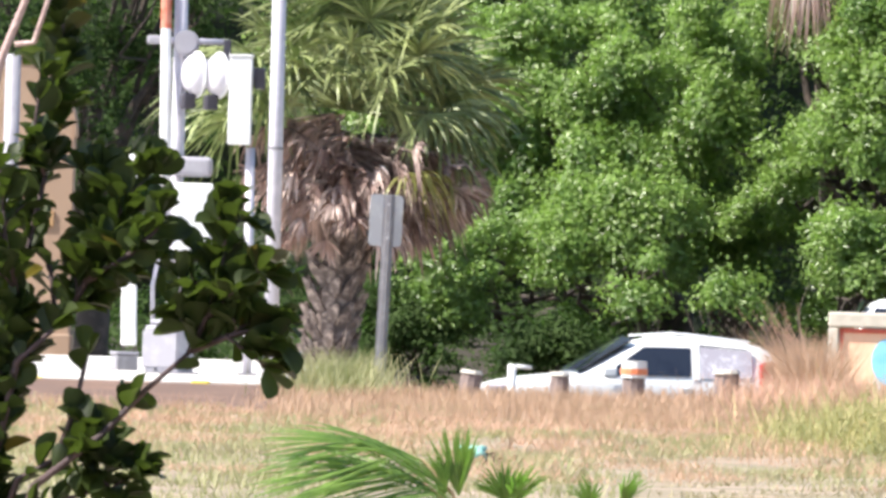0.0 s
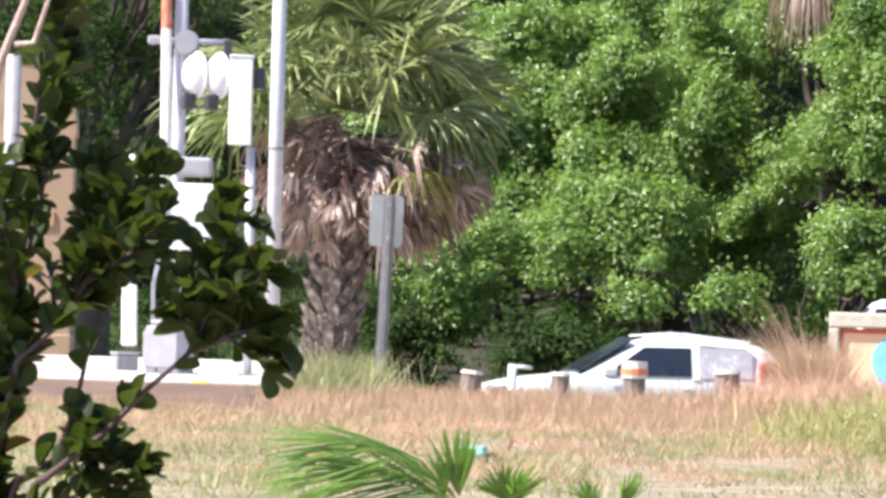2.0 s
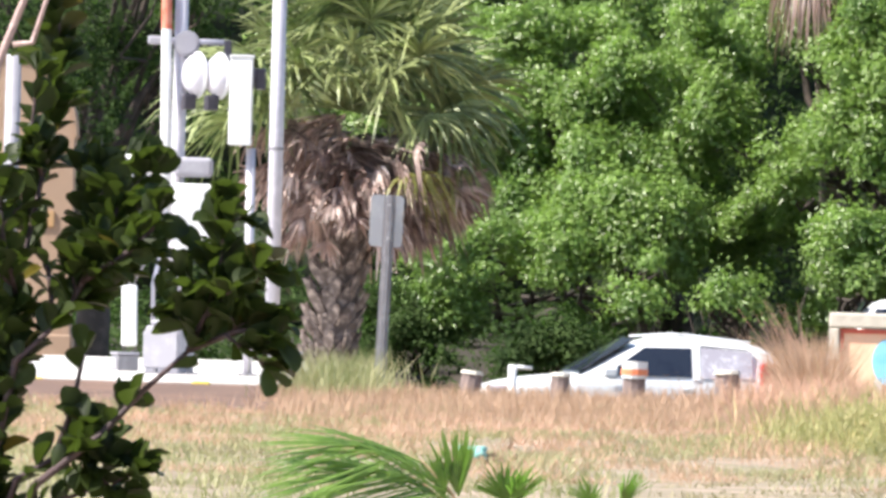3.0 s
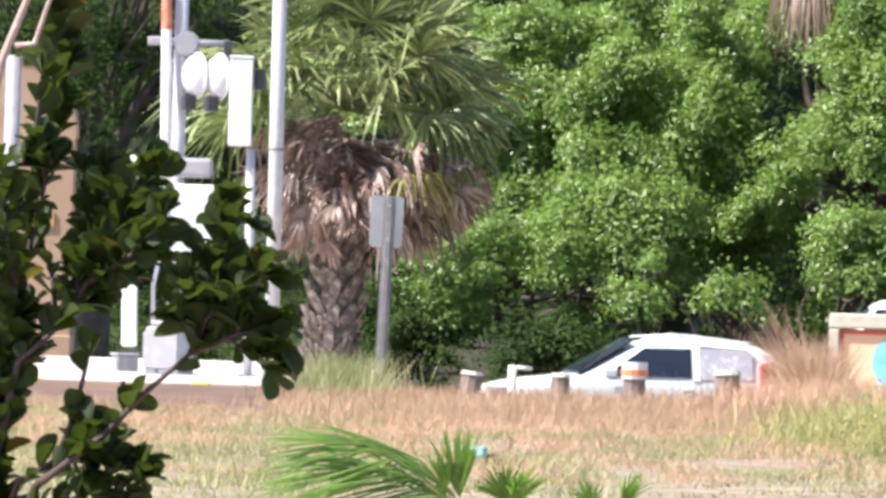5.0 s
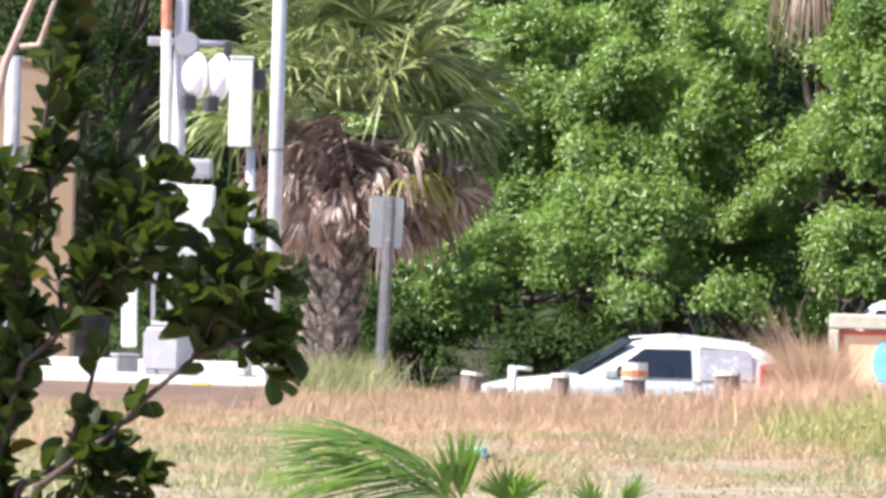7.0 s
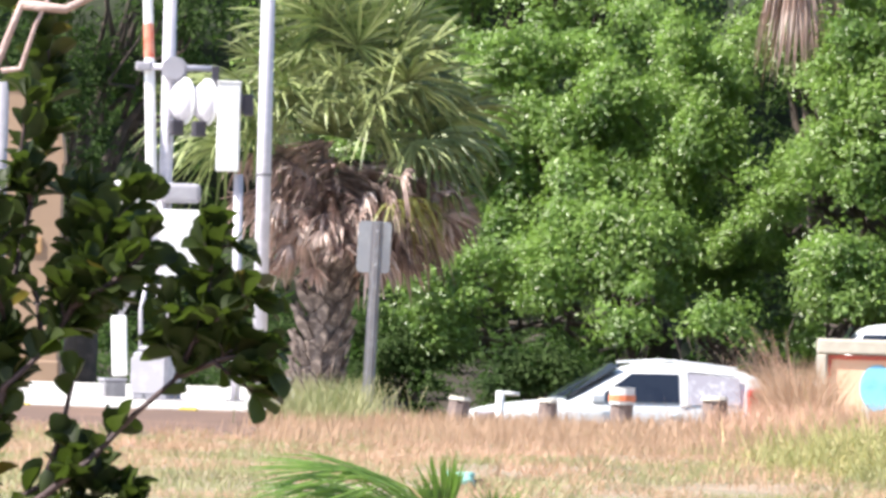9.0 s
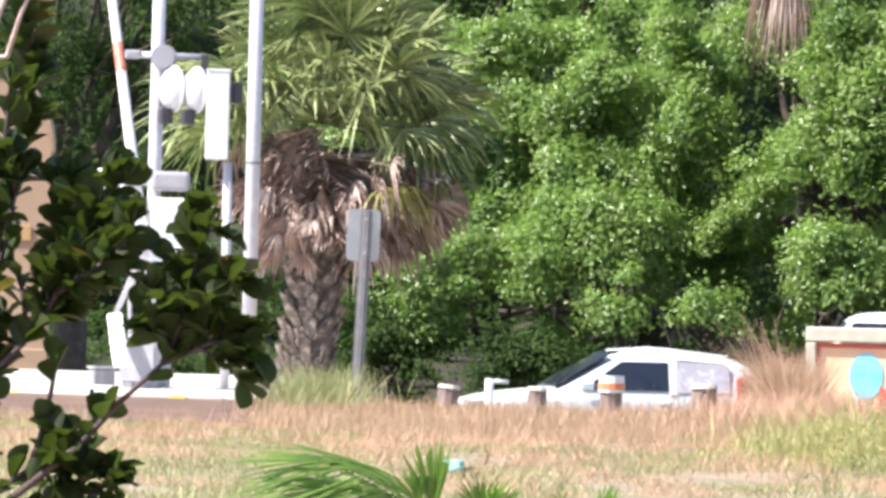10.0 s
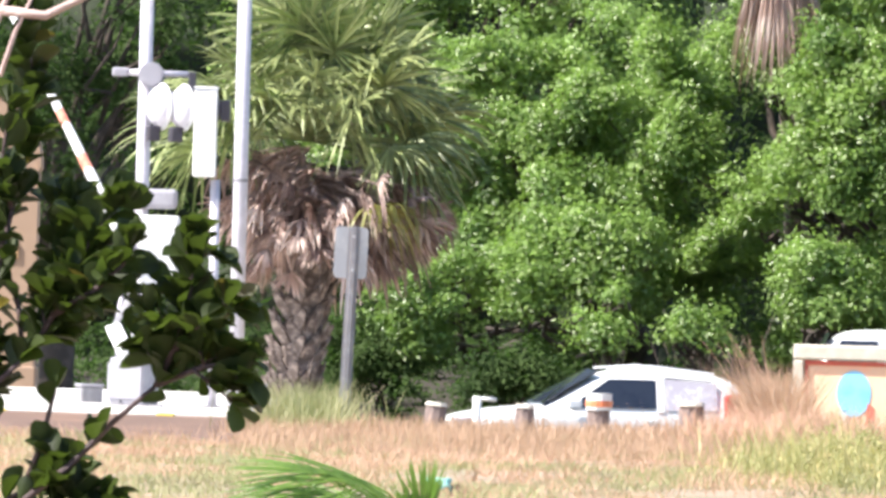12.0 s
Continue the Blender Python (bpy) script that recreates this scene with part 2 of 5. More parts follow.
def cloud(name, places, normals, size, mat, rng, parent=None, label="", spread=0.35, slim=0.45):
    """Many small leaves in one mesh: each a folded rhomb at its place, facing about its normal."""
    places, normals = np.asarray(places, float), np.asarray(normals, float)
    n = len(places)
    nor = normals + rng.normal(0, spread, (n, 3))
    nor /= np.linalg.norm(nor, axis=1, keepdims=True) + 1e-9
    a = np.cross(nor, rng.normal(0, 1, (n, 3)))
    a /= np.linalg.norm(a, axis=1, keepdims=True) + 1e-9
    b = np.cross(nor, a)
    s = (size * rng.uniform(0.65, 1.35, n))[:, None]
    v = np.empty((n, 4, 3))
    v[:, 0] = places - a * s * 0.5
    v[:, 1] = places + b * s * slim * 0.5 + nor * s * 0.10
    v[:, 2] = places + a * s * 0.5 - nor * s * 0.12
    v[:, 3] = places - b * s * slim * 0.5 + nor * s * 0.10
    k = 4 * np.arange(n)
    f = np.concatenate([np.stack([k, k + 1, k + 2], 1), np.stack([k, k + 2, k + 3], 1)])
    me = bpy.data.meshes.new(name)
    me.vertices.add(4 * n)
    me.vertices.foreach_set("co", v.reshape(-1))
    me.loops.add(6 * n)
    me.loops.foreach_set("vertex_index", f.reshape(-1).astype(np.int32))
    me.polygons.add(2 * n)
    me.polygons.foreach_set("loop_start", (3 * np.arange(2 * n)).astype(np.int32))
    me.update(calc_edges=True)
    return put(name, me, mat, parent, label)


def blades(name, feet, height, lean, width, mat, rng, label, category, wind=(0.0, 0.0)):
    """Grass: thin bent blades on their feet, as one piece of stuff."""
    feet = np.asarray(feet, float)
    n = len(feet)
    h = np.asarray(height) * rng.uniform(0.45, 1.25, n)
    ang = rng.uniform(0, 2 * np.pi, n)
    bend = lean * h * rng.uniform(0.2, 1.0, n)
    tip = feet + np.stack([np.cos(ang) * bend + wind[0] * h, np.sin(ang) * bend + wind[1] * h, h], 1)
    mid = feet * 0.45 + tip * 0.55
    mid[:, 2] = feet[:, 2] + h * 0.62
    face = rng.uniform(-0.9, 0.9, n)
    side = np.stack([np.cos(face), np.sin(face), np.zeros(n)], 1) * (width * rng.uniform(0.6, 1.4, n))[:, None]
    v = np.stack([feet - side / 2, feet + side / 2, mid + side * 0.4, mid - side * 0.4, tip], 1)
    k = 5 * np.arange(n)
    quad = np.stack([k, k + 1, k + 2, k + 3], 1)
    tri = np.stack([k + 3, k + 2, k + 4], 1)
    me = bpy.data.meshes.new(name)
    me.vertices.add(5 * n)
    me.vertices.foreach_set("co", v.reshape(-1))
    loops = np.concatenate([quad.reshape(-1), tri.reshape(-1)]).astype(np.int32)
    me.loops.add(len(loops))
    me.loops.foreach_set("vertex_index", loops)
    me.polygons.add(2 * n)
    me.polygons.foreach_set("loop_start", np.concatenate([4 * np.arange(n), 4 * n + 3 * np.arange(n)]).astype(np.int32))
    me.update(calc_edges=True)
    return tagged(put(name, me, mat), label, category, kind="stuff")


# ---------------------------------------------------------------- the ground, one sheet to the horizon
def smoothstep(a, b, v):
    k = min(1.0, max(0.0, (v - a) / (b - a)))
    return k * k * (3 - 2 * k)


ROAD_Z = -1.27


def height_at(x, y):
    """The field is level; behind its brink it falls to the road, but not at the crossing, and rises to the woods."""
    brink = 92.0 + 30.0 * smoothstep(0.1, -1.5, x)
    fall = smoothstep(brink, brink + 14, y)
    rise = smoothstep(156, 168, y)
    rough = 0.035 * noise.noise((x * 0.5, y * 0.25, 0.0)) * (1 - fall)
    return ROAD_Z * fall * (1 - rise) + rough


def build_ground():
    xs = [-3000, -600, -150, -60, -30, -18] + [-12 + 0.4 * i for i in range(61)] + [18, 30, 60, 150, 600, 3000]
    ys = [-3000, -300, -40, -5, 8, 20, 35, 50] + [58 + 0.5 * i for i in range(144)] + [131 + 1.5 * i for i in range(30)] + [185, 220, 300, 600, 1500, 4500]
    verts = [(x, y, height_at(x, y) if abs(x) < 20 and y < 200 else (ROAD_Z if 115 < y < 160 else 0.0)) for y in ys for x in xs]
    n = len(xs)
    faces = [(j * n + i, j * n + i + 1, (j + 1) * n + i + 1, (j + 1) * n + i) for j in range(len(ys) - 1) for i in range(n - 1)]
    tagged(raw("ground", verts, faces, GROUND, smooth=True), "dry sandy field with straw-coloured grass", "ground", kind="structure")
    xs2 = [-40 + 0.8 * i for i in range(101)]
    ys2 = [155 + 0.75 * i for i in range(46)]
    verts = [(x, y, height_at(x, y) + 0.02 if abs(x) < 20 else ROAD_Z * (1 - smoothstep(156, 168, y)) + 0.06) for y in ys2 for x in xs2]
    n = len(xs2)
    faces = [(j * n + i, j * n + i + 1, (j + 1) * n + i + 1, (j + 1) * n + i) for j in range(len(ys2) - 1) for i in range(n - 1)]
    tagged(raw("wood_floor", verts, faces, FLOOR, smooth=True), "dark brown ground sheet, toned for the shade under the oaks", "ground", kind="structure")
    xs3 = [-9 + 0.3 * i for i in range(27)]
    ys3 = [80.0 + 0.75 * i for i in range(25)]
    n = len(xs3)
    verts = [(x, y + 0.5 * noise.noise((x * 1.3, y, 4.0)), height_at(x, y) + 0.012) for y in ys3 for x in xs3]
    faces = [(j * n + i, j * n + i + 1, (j + 1) * n + i + 1, (j + 1) * n + i) for j in range(len(ys3) - 1) for i in range(n - 1)]
    tagged(raw("bare_earth", verts, faces, EARTH, smooth=True), "strip of bare brown earth before the concrete pad", "ground", kind="structure")
    bm = block((-60, 131, ROAD_Z - 0.10), (60, 154, ROAD_Z + 0.03), 0)
    tagged(part("road", bm, ASPHALT), "asphalt road lying below the field's brink", "road", kind="structure")


build_ground()


# ---------------------------------------------------------------- the crossing: pad, signal, gate, posts
def build_pad():
    bm = plate([(-9.0, -0.25), (-1.35, -0.25), (-1.35, 0.02), (-9.0, 0.02)], 98.6, 121.5, 0.0)
    tagged(part("pavement", bm, CONCRETE), "sunlit pale concrete pad at the crossing", "pavement", kind="structure")
    bm = block((-9.0, 98.15, -0.25), (-1.5, 98.58, 0.005), 0.03)
    tagged(part("kerb", bm, KERB), "low brown-stained kerb along the concrete pad", "kerb", kind="structure")
    for x0, x1 in ((-4.06, -3.84), (-2.40, -2.22)):
        mark = block((x0, 98.0, -0.05), (x1, 98.3, 0.035), 0.02)
        tagged(part("kerb_marker", mark, YELLOW), "worn yellow paint block on the kerb", "marker", group="kerb markers")

    bm = block((-0.75, 92.6, -0.3), (1.6, 92.9, 0.02), 0.03)
    tagged(part("kerb", bm, CONCRETE), "pale low kerb along the field's brink", "kerb", kind="structure")


build_pad()


def local(base):
    b = Vector(base)
    return lambda p: Vector(p) - b


SIGNAL_BASE = (-2.775, 105.0, 0.017)
PIVOT = (-2.876, 104.72, 1.592)


def build_signal():
    """The crossing's mast with lamps, gear box and foot, and the arm that swings on it."""
    s = thing("crossing_signal", SIGNAL_BASE, "galvanised railway crossing signal mast with lamps and gate gear", "crossing signal")
    o = local(SIGNAL_BASE)
    part("mast", tube([(0, 0, 0), (0, 0, 2.0), (0, 0, 5.2)], [0.074, 0.07, 0.068], 20), STEEL, s, smooth=True)
    foot = part("junction_base", block((-0.20, -0.20, 0), (0.20, 0.20, 0.50), 0.03), GREY_BOX, s, "pale grey cast junction base")
    foot.matrix_basis = pose(-0.03, 0, 0, 0, 0, -22)
    part("base_lid", block((-0.21, -0.212, 0.07), (0.17, -0.203, 0.44), 0.004), GREY_BOX, foot, "flat cover plate")
    part("base_cap", block((-0.16, -0.16, 0.503), (0.16, 0.16, 0.56), 0.02), GREY_BOX, foot)
    for i in range(4):
        a = math.pi / 4 + i * math.pi / 2
        part("anchor_bolt", disc((0.24 * math.cos(a), 0.24 * math.sin(a), 0.03), 0.018, 0.06, 8, "z"), STEEL_DULL, s)
    part("foot_flange", block((-0.27, -0.27, 0.0), (0.27, 0.27, 0.022), 0.008), STEEL_DULL, s)
    # gear box of the gate
    lo, hi = o((-2.79, 104.9, 1.245)), o((-2.372, 104.9, 1.993))
    gear = part("gear_box", block((lo[0], -0.34, lo[2]), (hi[0], -0.05, hi[2]), 0.035, 3), WHITE, s, "white gate gear box")
    part("gear_door", block((lo[0] + 0.03, -0.352, lo[2] + 0.06), (hi[0] - 0.03, -0.343, hi[2] - 0.06), 0.004), WHITE, gear)
    part("gear_latch", block((hi[0] - 0.07, -0.372, lo[2] + 0.34), (hi[0] - 0.045, -0.354, lo[2] + 0.44), 0.004), STEEL_DULL, gear)
    lo, hi = o((-2.801, 104.9, 2.063)), o((-2.403, 104.9, 2.267))
    part("gear_hood", block((lo[0], -0.30, lo[2]), (hi[0], -0.02, hi[2]), 0.05, 4), GREY_BOX, s, "rounded grey hood over the gear box")
    lo, hi = o((-3.399, 105.0, 2.035)), o((-3.043, 105.0, 2.279))
    part("bell_housing", block((lo[0], -0.12, lo[2]), (hi[0], 0.1, hi[2]), 0.04, 3), WHITE, s, "white bell housing")
    part("bell_bracket", block((hi[0] - 0.02, -0.03, lo[2] + 0.08), (0.0, 0.03, lo[2] + 0.14), 0.01), STEEL, s)
    part("conduit", tube([o((-2.988, 105.2, 0.519)), o((-3.0, 105.2, 0.929)), o((-2.928, 105.2, 1.312))], 0.022, 8), STEEL, s, smooth=True)
    # lamps on their cross arm
    a, b = o((-3.088, 105.0, 3.471)), o((-2.281, 105.0, 3.459))
    part("cross_arm", tube([(a[0], 0, a[2]), (b[0], -0.05, b[2])], 0.032, 12), STEEL, s, smooth=True)
    part("arm_end", block((a[0] - 0.03, -0.06, a[2] - 0.045), (a[0] + 0.14, 0.06, a[2] + 0.045), 0.02), GREY_BOX, s)
    c = o((-2.711, 104.9, 3.444))
    hub = part("arm_hub", disc((c[0], -0.10, c[2]), 0.135, 0.14, 24, "y", bevel=0.03), GREY_BOX, s, "round grey cast hub", smooth=False)
    hub.matrix_basis = pose(0, 0, 0)
    b2 = o((-2.278, 105.0, 3.365))
    part("arm_drop", block((b2[0] - 0.05, -0.09, b2[2] - 0.12), (b2[0] + 0.03, 0.0, b[2] + 0.03), 0.012), BLACK, s)
    for p in ((-2.594, 104.8, 3.118), (-2.358, 104.7, 3.111)):
        q = o(p)
        lamp = part("signal_lamp", disc((0, 0, 0), 0.245, 0.03, 32, "y", bevel=0.008), WHITE, s, "round backboard with a white back", smooth=False)
        lamp.matrix_basis = pose(q[0], q[1], q[2], 0, 0, -64)
        dome = bmesh.new()
        bmesh.ops.create_uvsphere(dome, u_segments=24, v_segments=14, radius=0.215, matrix=Matrix.Translation((0, -0.012, 0)) @ Matrix.Diagonal((1, 0.62, 1, 1)))
        part("lamp_housing", dome, LAMP_BACK, lamp, "domed pale lamp back", smooth=True)
        part("lamp_lens", disc((0, 0.04, 0), 0.15, 0.04, 24, "y"), LENS, lamp, "unlit red lens")
        visor = tube([(0, 0.03, 0), (0, 0.2, -0.01), (0, 0.34, -0.02)], [0.17, 0.165, 0.16], 20, cap=False)
        bmesh.ops.delete(visor, geom=[f for f in visor.faces if f.calc_center_median().z < -0.09], context="FACES")
        part("lamp_visor", visor, BLACK, lamp)
        part("lamp_junction", block((-0.05, -0.16, -0.36), (0.05, -0.02, -0.2), 0.02), BLACK, lamp)
    # a second arm higher up, with one lamp box
    a, e = o((-2.912, 105.0, 4.272)), o((-2.315, 105.0, 4.265))
    part("upper_arm", tube([(a[0], 0, a[2]), (e[0], -0.03, e[2])], 0.018, 10), STEEL_DULL, s, smooth=True)
    part("upper_box", block((e[0] - 0.06, -0.14, e[2] + 0.0), (e[0] + 0.16, 0.08, e[2] + 0.62), 0.03), WHITE, s, "white box on the upper arm")
    return s


signal = build_signal()


ARM_TURN = -74.0      # the arm falls away over the road, nearly along the view


def build_gate_arm(owner):
    arm_thing = part("gate_arm", tube([(0, 0, -0.15), (0, 0, 1.0), (0, 0, 3.2), (0, 0, 6.0)], [0.062, 0.058, 0.048, 0.035], 14), WHITE, owner,
                     "white gate arm with orange bands", smooth=True)
    for k in range(4):
        z = 2.0 + 1.12 * k
        r = 0.0605 - 0.00455 * (z - 1.0)
        part("band", tube([(0, 0, z), (0, 0, z + 0.36)], [r, r - 0.0016], 14, cap=False), ORANGE_BAND, arm_thing, smooth=True)
    # the heavy end that balances the arm, set across its turning plane
    across = pose(0, 0, 0, 0, 0, -ARM_TURN)
    for name, bm, mat, label in (
            ("counterweight", block((-0.46, 0.42, -1.25), (-0.30, 0.50, -0.62), 0.02), WHITE, "white steel counterweight"),
            ("weight_bar", plate([(-0.42, -0.66), (-0.34, -0.62), (0.04, 0.05), (-0.05, 0.08)], 0.448, 0.472), STEEL_DULL, ""),
            ("shaft", disc((0, 0.21, 0), 0.035, 0.5, 16, "y"), STEEL, ""),
            ("pivot_cap", disc((0, -0.075, 0), 0.09, 0.05, 20, "y", bevel=0.012), GREY_BOX, "")):
        bmesh.ops.transform(bm, matrix=across, verts=bm.verts)
        part(name, bm, mat, arm_thing, label)
    return arm_thing


gate_arm = build_gate_arm(signal)


def build_pole(base, top, radius, label, name="utility_pole", mat=STEEL):
    o = local(base)
    p = thing(name, base, label, "pole")
    t = o(top)
    part("shaft", tube([(0, 0, 0), tuple(t * 0.5), tuple(t)], [radius * 1.04, radius, radius * 0.94], 18), mat, p, smooth=True)
    part("collar", disc((0, 0, 0.035), radius * 1.5, 0.07, 18, "z", bevel=0.01), mat, p)
    part("band_clamp", disc(tuple(t * 0.47), radius * 1.08, 0.03, 18, "z"), STEEL_DULL, p)
    return p


build_pole((-1.719, 103.0, 0.056), (-1.735, 103.0, 4.956), 0.073, "tall plain galvanised steel pole on the concrete pad")
build_pole((-4.369, 102.0, -0.076), (-4.37, 102.0, 3.22), 0.082, "stout grey steel post beside the beige building", "steel_post", GREY_BOX)


def build_cabinet_post():
    base = (-1.977, 104.2, 0.036)
    o = local(base)
    p = thing("equipment_post", base, "white upright equipment box on a slim steel post", "equipment box")
    t = o((-2.007, 104.2, 2.369))
    part("post", tube([(0, 0, 0), tuple(t)], 0.048, 16), STEEL, p, smooth=True)
    lo, hi = o((-2.24, 104.2, 2.397)), o((-2.004, 104.2, 3.303))
    box = part("box", block((lo[0], -0.17, lo[2]), (hi[0], 0.12, hi[2]), 0.012), WHITE, p, "flat white painted box")
    box.matrix_basis = pose(0, 0, 0)
    part("box_lid", block((lo[0] - 0.008, -0.18, hi[2] - 0.002), (hi[0] + 0.008, 0.13, hi[2] + 0.02), 0.006), WHITE, box)
    a = o((-1.917, 104.3, 3.023))
    part("rear_unit", block((a[0] - 0.06, -0.06, a[2] - 0.05), (a[0] + 0.045, 0.14, a[2] + 0.17), 0.02), BLACK, p, "black unit behind the box")
    part("foot_plate", block((-0.1, -0.1, 0), (0.1, 0.1, 0.02), 0.004), STEEL_DULL, p)


build_cabinet_post()


def build_small_box(lo, hi, depth, mat, lid, label):
    base = ((lo[0] + hi[0]) / 2, lo[1], lo[2])
    w, h = (hi[0] - lo[0]) / 2, hi[2] - lo[2]
    b = thing("ground_cabinet", base, label, "cabinet", group="cabinets on the pad", turn=18)
    part("body", block((-w, -depth / 2, 0), (w, depth / 2, h - 0.03), 0.012), mat, b)
    part("lid", block((-w - 0.012, -depth / 2 - 0.012, h - 0.028), (w + 0.012, depth / 2 + 0.012, h), 0.008), lid, b)
    part("side_panel", block((-w - 0.006, -depth / 2 + 0.03, 0.03), (-w - 0.001, depth / 2 - 0.03, h - 0.06), 0.002), lid, b)


build_small_box((-3.443, 107.0, 0.013), (-3.21, 107.0, 0.216), 0.24, STEEL_DULL, GREY_BOX, "small dark grey ground cabinet with pale lid")
build_small_box((-1.774, 107.0, 0.012), (-1.495, 107.0, 0.27), 0.30, GREY_BOX, GREY_BOX, "low grey ground cabinet beside the steel pole")


def build_sign():
    base = (-0.545, 91.0, 0.003)
    o = local(base)
    s = thing("road_sign", base, "back of a small metal road sign on a leaning channel post", "road sign")
    t = o((-0.49, 91.0, 1.83))
    lean = math.degrees(math.atan2(t[0], t[2]))
    long = t.length
    u = [(-0.052, 0.03), (-0.052, 0.0), (-0.028, 0.0), (-0.02, -0.035), (0.02, -0.035), (0.028, 0.0), (0.052, 0.0), (0.052, 0.03), (0.03, 0.03), (0.0, -0.008), (-0.03, 0.03)]
    bm = bmesh.new()
    lower = [bm.verts.new((x, y, -0.1)) for x, y in u]
    upper = [bm.verts.new((x, y, long)) for x, y in u]
    for k in range(len(u)):
        bm.faces.new((lower[k], lower[(k + 1) % len(u)], upper[(k + 1) % len(u)], upper[k]))
    bm.faces.new(upper)
    post = part("post", bm, STEEL_DULL, s, "dull grey steel channel post")
    post.matrix_basis = pose(0, 0, 0, 0, lean, 0)
    w, h, r = 0.152, 0.232, 0.04
    outline = []
    for cx, cz, a0 in ((w - r, h - r, 0), (-w + r, h - r, 90), (-w + r, -h + r, 180), (w - r, -h + r, 270)):
        outline += [(cx + r * math.cos(radians(a0 + a)), cz + r * math.sin(radians(a0 + a))) for a in (0, 30, 60, 90)]
    face = part("plate", plate(outline, 0.036, 0.042), SIGN_BACK, post, "bare aluminium sign back")
    face.matrix_basis = pose(-0.012, 0, long - h + 0.005, 0, 0, 14)
    for z in (-0.15, 0.15):
        part("sign_bolt", disc((0, -0.04, long - h + z), 0.012, 0.012, 8, "y"), STEEL, post)


build_sign()


# ---------------------------------------------------------------- the beige building
def build_house():
    corner, top = (-4.617, 128.0, -0.263), (-4.714, 128.0, 3.243)
    h = thing("roadside_building", (corner[0] - 3.0, 128.5, 0.0), "beige stuccoed roadside building with a curved gable", "building")
    x1, z1 = 2.92, top[2] - 0.56
    crest = [(x1 - 0.74 * (1 - math.cos(a)), z1 + 1.0 * math.sin(a)) for a in [math.pi / 2 * k / 10 for k in range(11)]]
    part("wall", plate([(-3.5, -0.3), (x1, -0.3)] + crest + [(-3.5, z1 + 1.0)], -0.5, 0.5), STUCCO, h)
    rim = [(x + 0.03, z + 0.05) for x, z in crest] + [(-3.5, z1 + 1.05), (-3.5, z1 + 1.006)] + [(x + 0.004, z + 0.006) for x, z in crest[::-1]]
    part("coping", plate(rim, -0.53, 0.53), STUCCO, h)
    a = (-5.096, 128.0, 1.578)
    part("corner_trim", block((x1 - 0.62, -0.53, a[2]), (x1 - 0.22, -0.503, a[2] + 0.2), 0.008), STUCCO_TRIM, h, "ochre trim block")
    part("plinth", block((-3.5, -0.55, -0.3), (x1 + 0.03, 0.55, 0.22), 0.02), STUCCO, h)


build_house()


# ---------------------------------------------------------------- low sign wall, bollards, litter
def build_monument():
    a, b = (3.776, 99.0, 0.87), (3.826, 99.0, -0.138)
    w, h = 1.75, a[2] - b[2] + 0.35
    m = thing("sign_wall", (a[0], 99, a[2] - h), "low cream concrete sign wall with an orange painted panel", "sign", turn=-12)
    part("frame_top", block((0, 0, h - 0.15), (w, 0.2, h), 0.02), LIMESTONE, m)
    part("frame_side", block((0.002, 0.004, 0), (0.105, 0.196, h - 0.153), 0.015), LIMESTONE, m)
    part("frame_side", block((w - 0.105, 0.004, 0), (w - 0.002, 0.196, h - 0.153), 0.015), LIMESTONE, m)
    part("panel", block((0.108, 0.07, 0.05), (w - 0.108, 0.15, h - 0.155), 0.004), ORANGE, m, "faded orange panel")
    part("border", block((0.108, 0.055, h - 0.20), (w - 0.108, 0.068, h - 0.157), 0.003), REDDISH, m, "red border strip")
    part("border", block((0.109, 0.055, 0.05), (0.145, 0.068, h - 0.203), 0.003), REDDISH, m, "red border strip")
    oval = [(0.60 + 0.17 * math.cos(t), h - 0.46 + 0.24 * math.sin(t) * (1 if math.sin(t) < 0 else 0.9)) for t in [2 * math.pi * k / 24 for k in range(24)]]
    part("blue_shape", plate(oval, 0.060, 0.068), SKY_BLUE, m, "plain blue painted shape")
    part("pale_shape", plate([(0.42, 0.1), (0.56, 0.1), (0.53, h - 0.62), (0.45, h - 0.66)], 0.060, 0.068), PALE_SHAPE, m, "plain pale painted shape")
    part("red_shape", plate([(0.68, 0.1), (0.86, 0.1), (0.8, h - 0.6), (0.74, h - 0.56)], 0.060, 0.068), REDDISH, m, "plain red painted shape")


build_monument()


def build_bollard(at, tall, lean, wide, label, banded=False):
    b = thing("bollard", at, label, "bollard", group="bollards along the road")
    b.matrix_basis = pose(*at, 0, lean, 8)
    part("post", tube([(0, 0, -0.5), (0, 0, 0.2), (0.004, 0, tall)], [wide, wide * 0.98, wide * 0.92], 10), POST_WOOD, b)
    if banded:
        part("sleeve", tube([(0, 0, tall - 0.14), (0, 0, tall + 0.012)], [wide * 1.12, wide * 1.08], 14), WHITE, b, "white plastic sleeve")
        part("reflector", tube([(0, 0, tall - 0.11), (0, 0, tall - 0.055)], [wide * 1.18, wide * 1.17], 14, cap=False), ORANGE_VIVID, b, "orange reflective band")
    else:
        part("cap", tube([(0, 0, tall - 0.012), (0.0, 0, tall + 0.022)], [wide * 1.08, wide * 0.9], 10), POST_CAP, b, "bleached pale top")


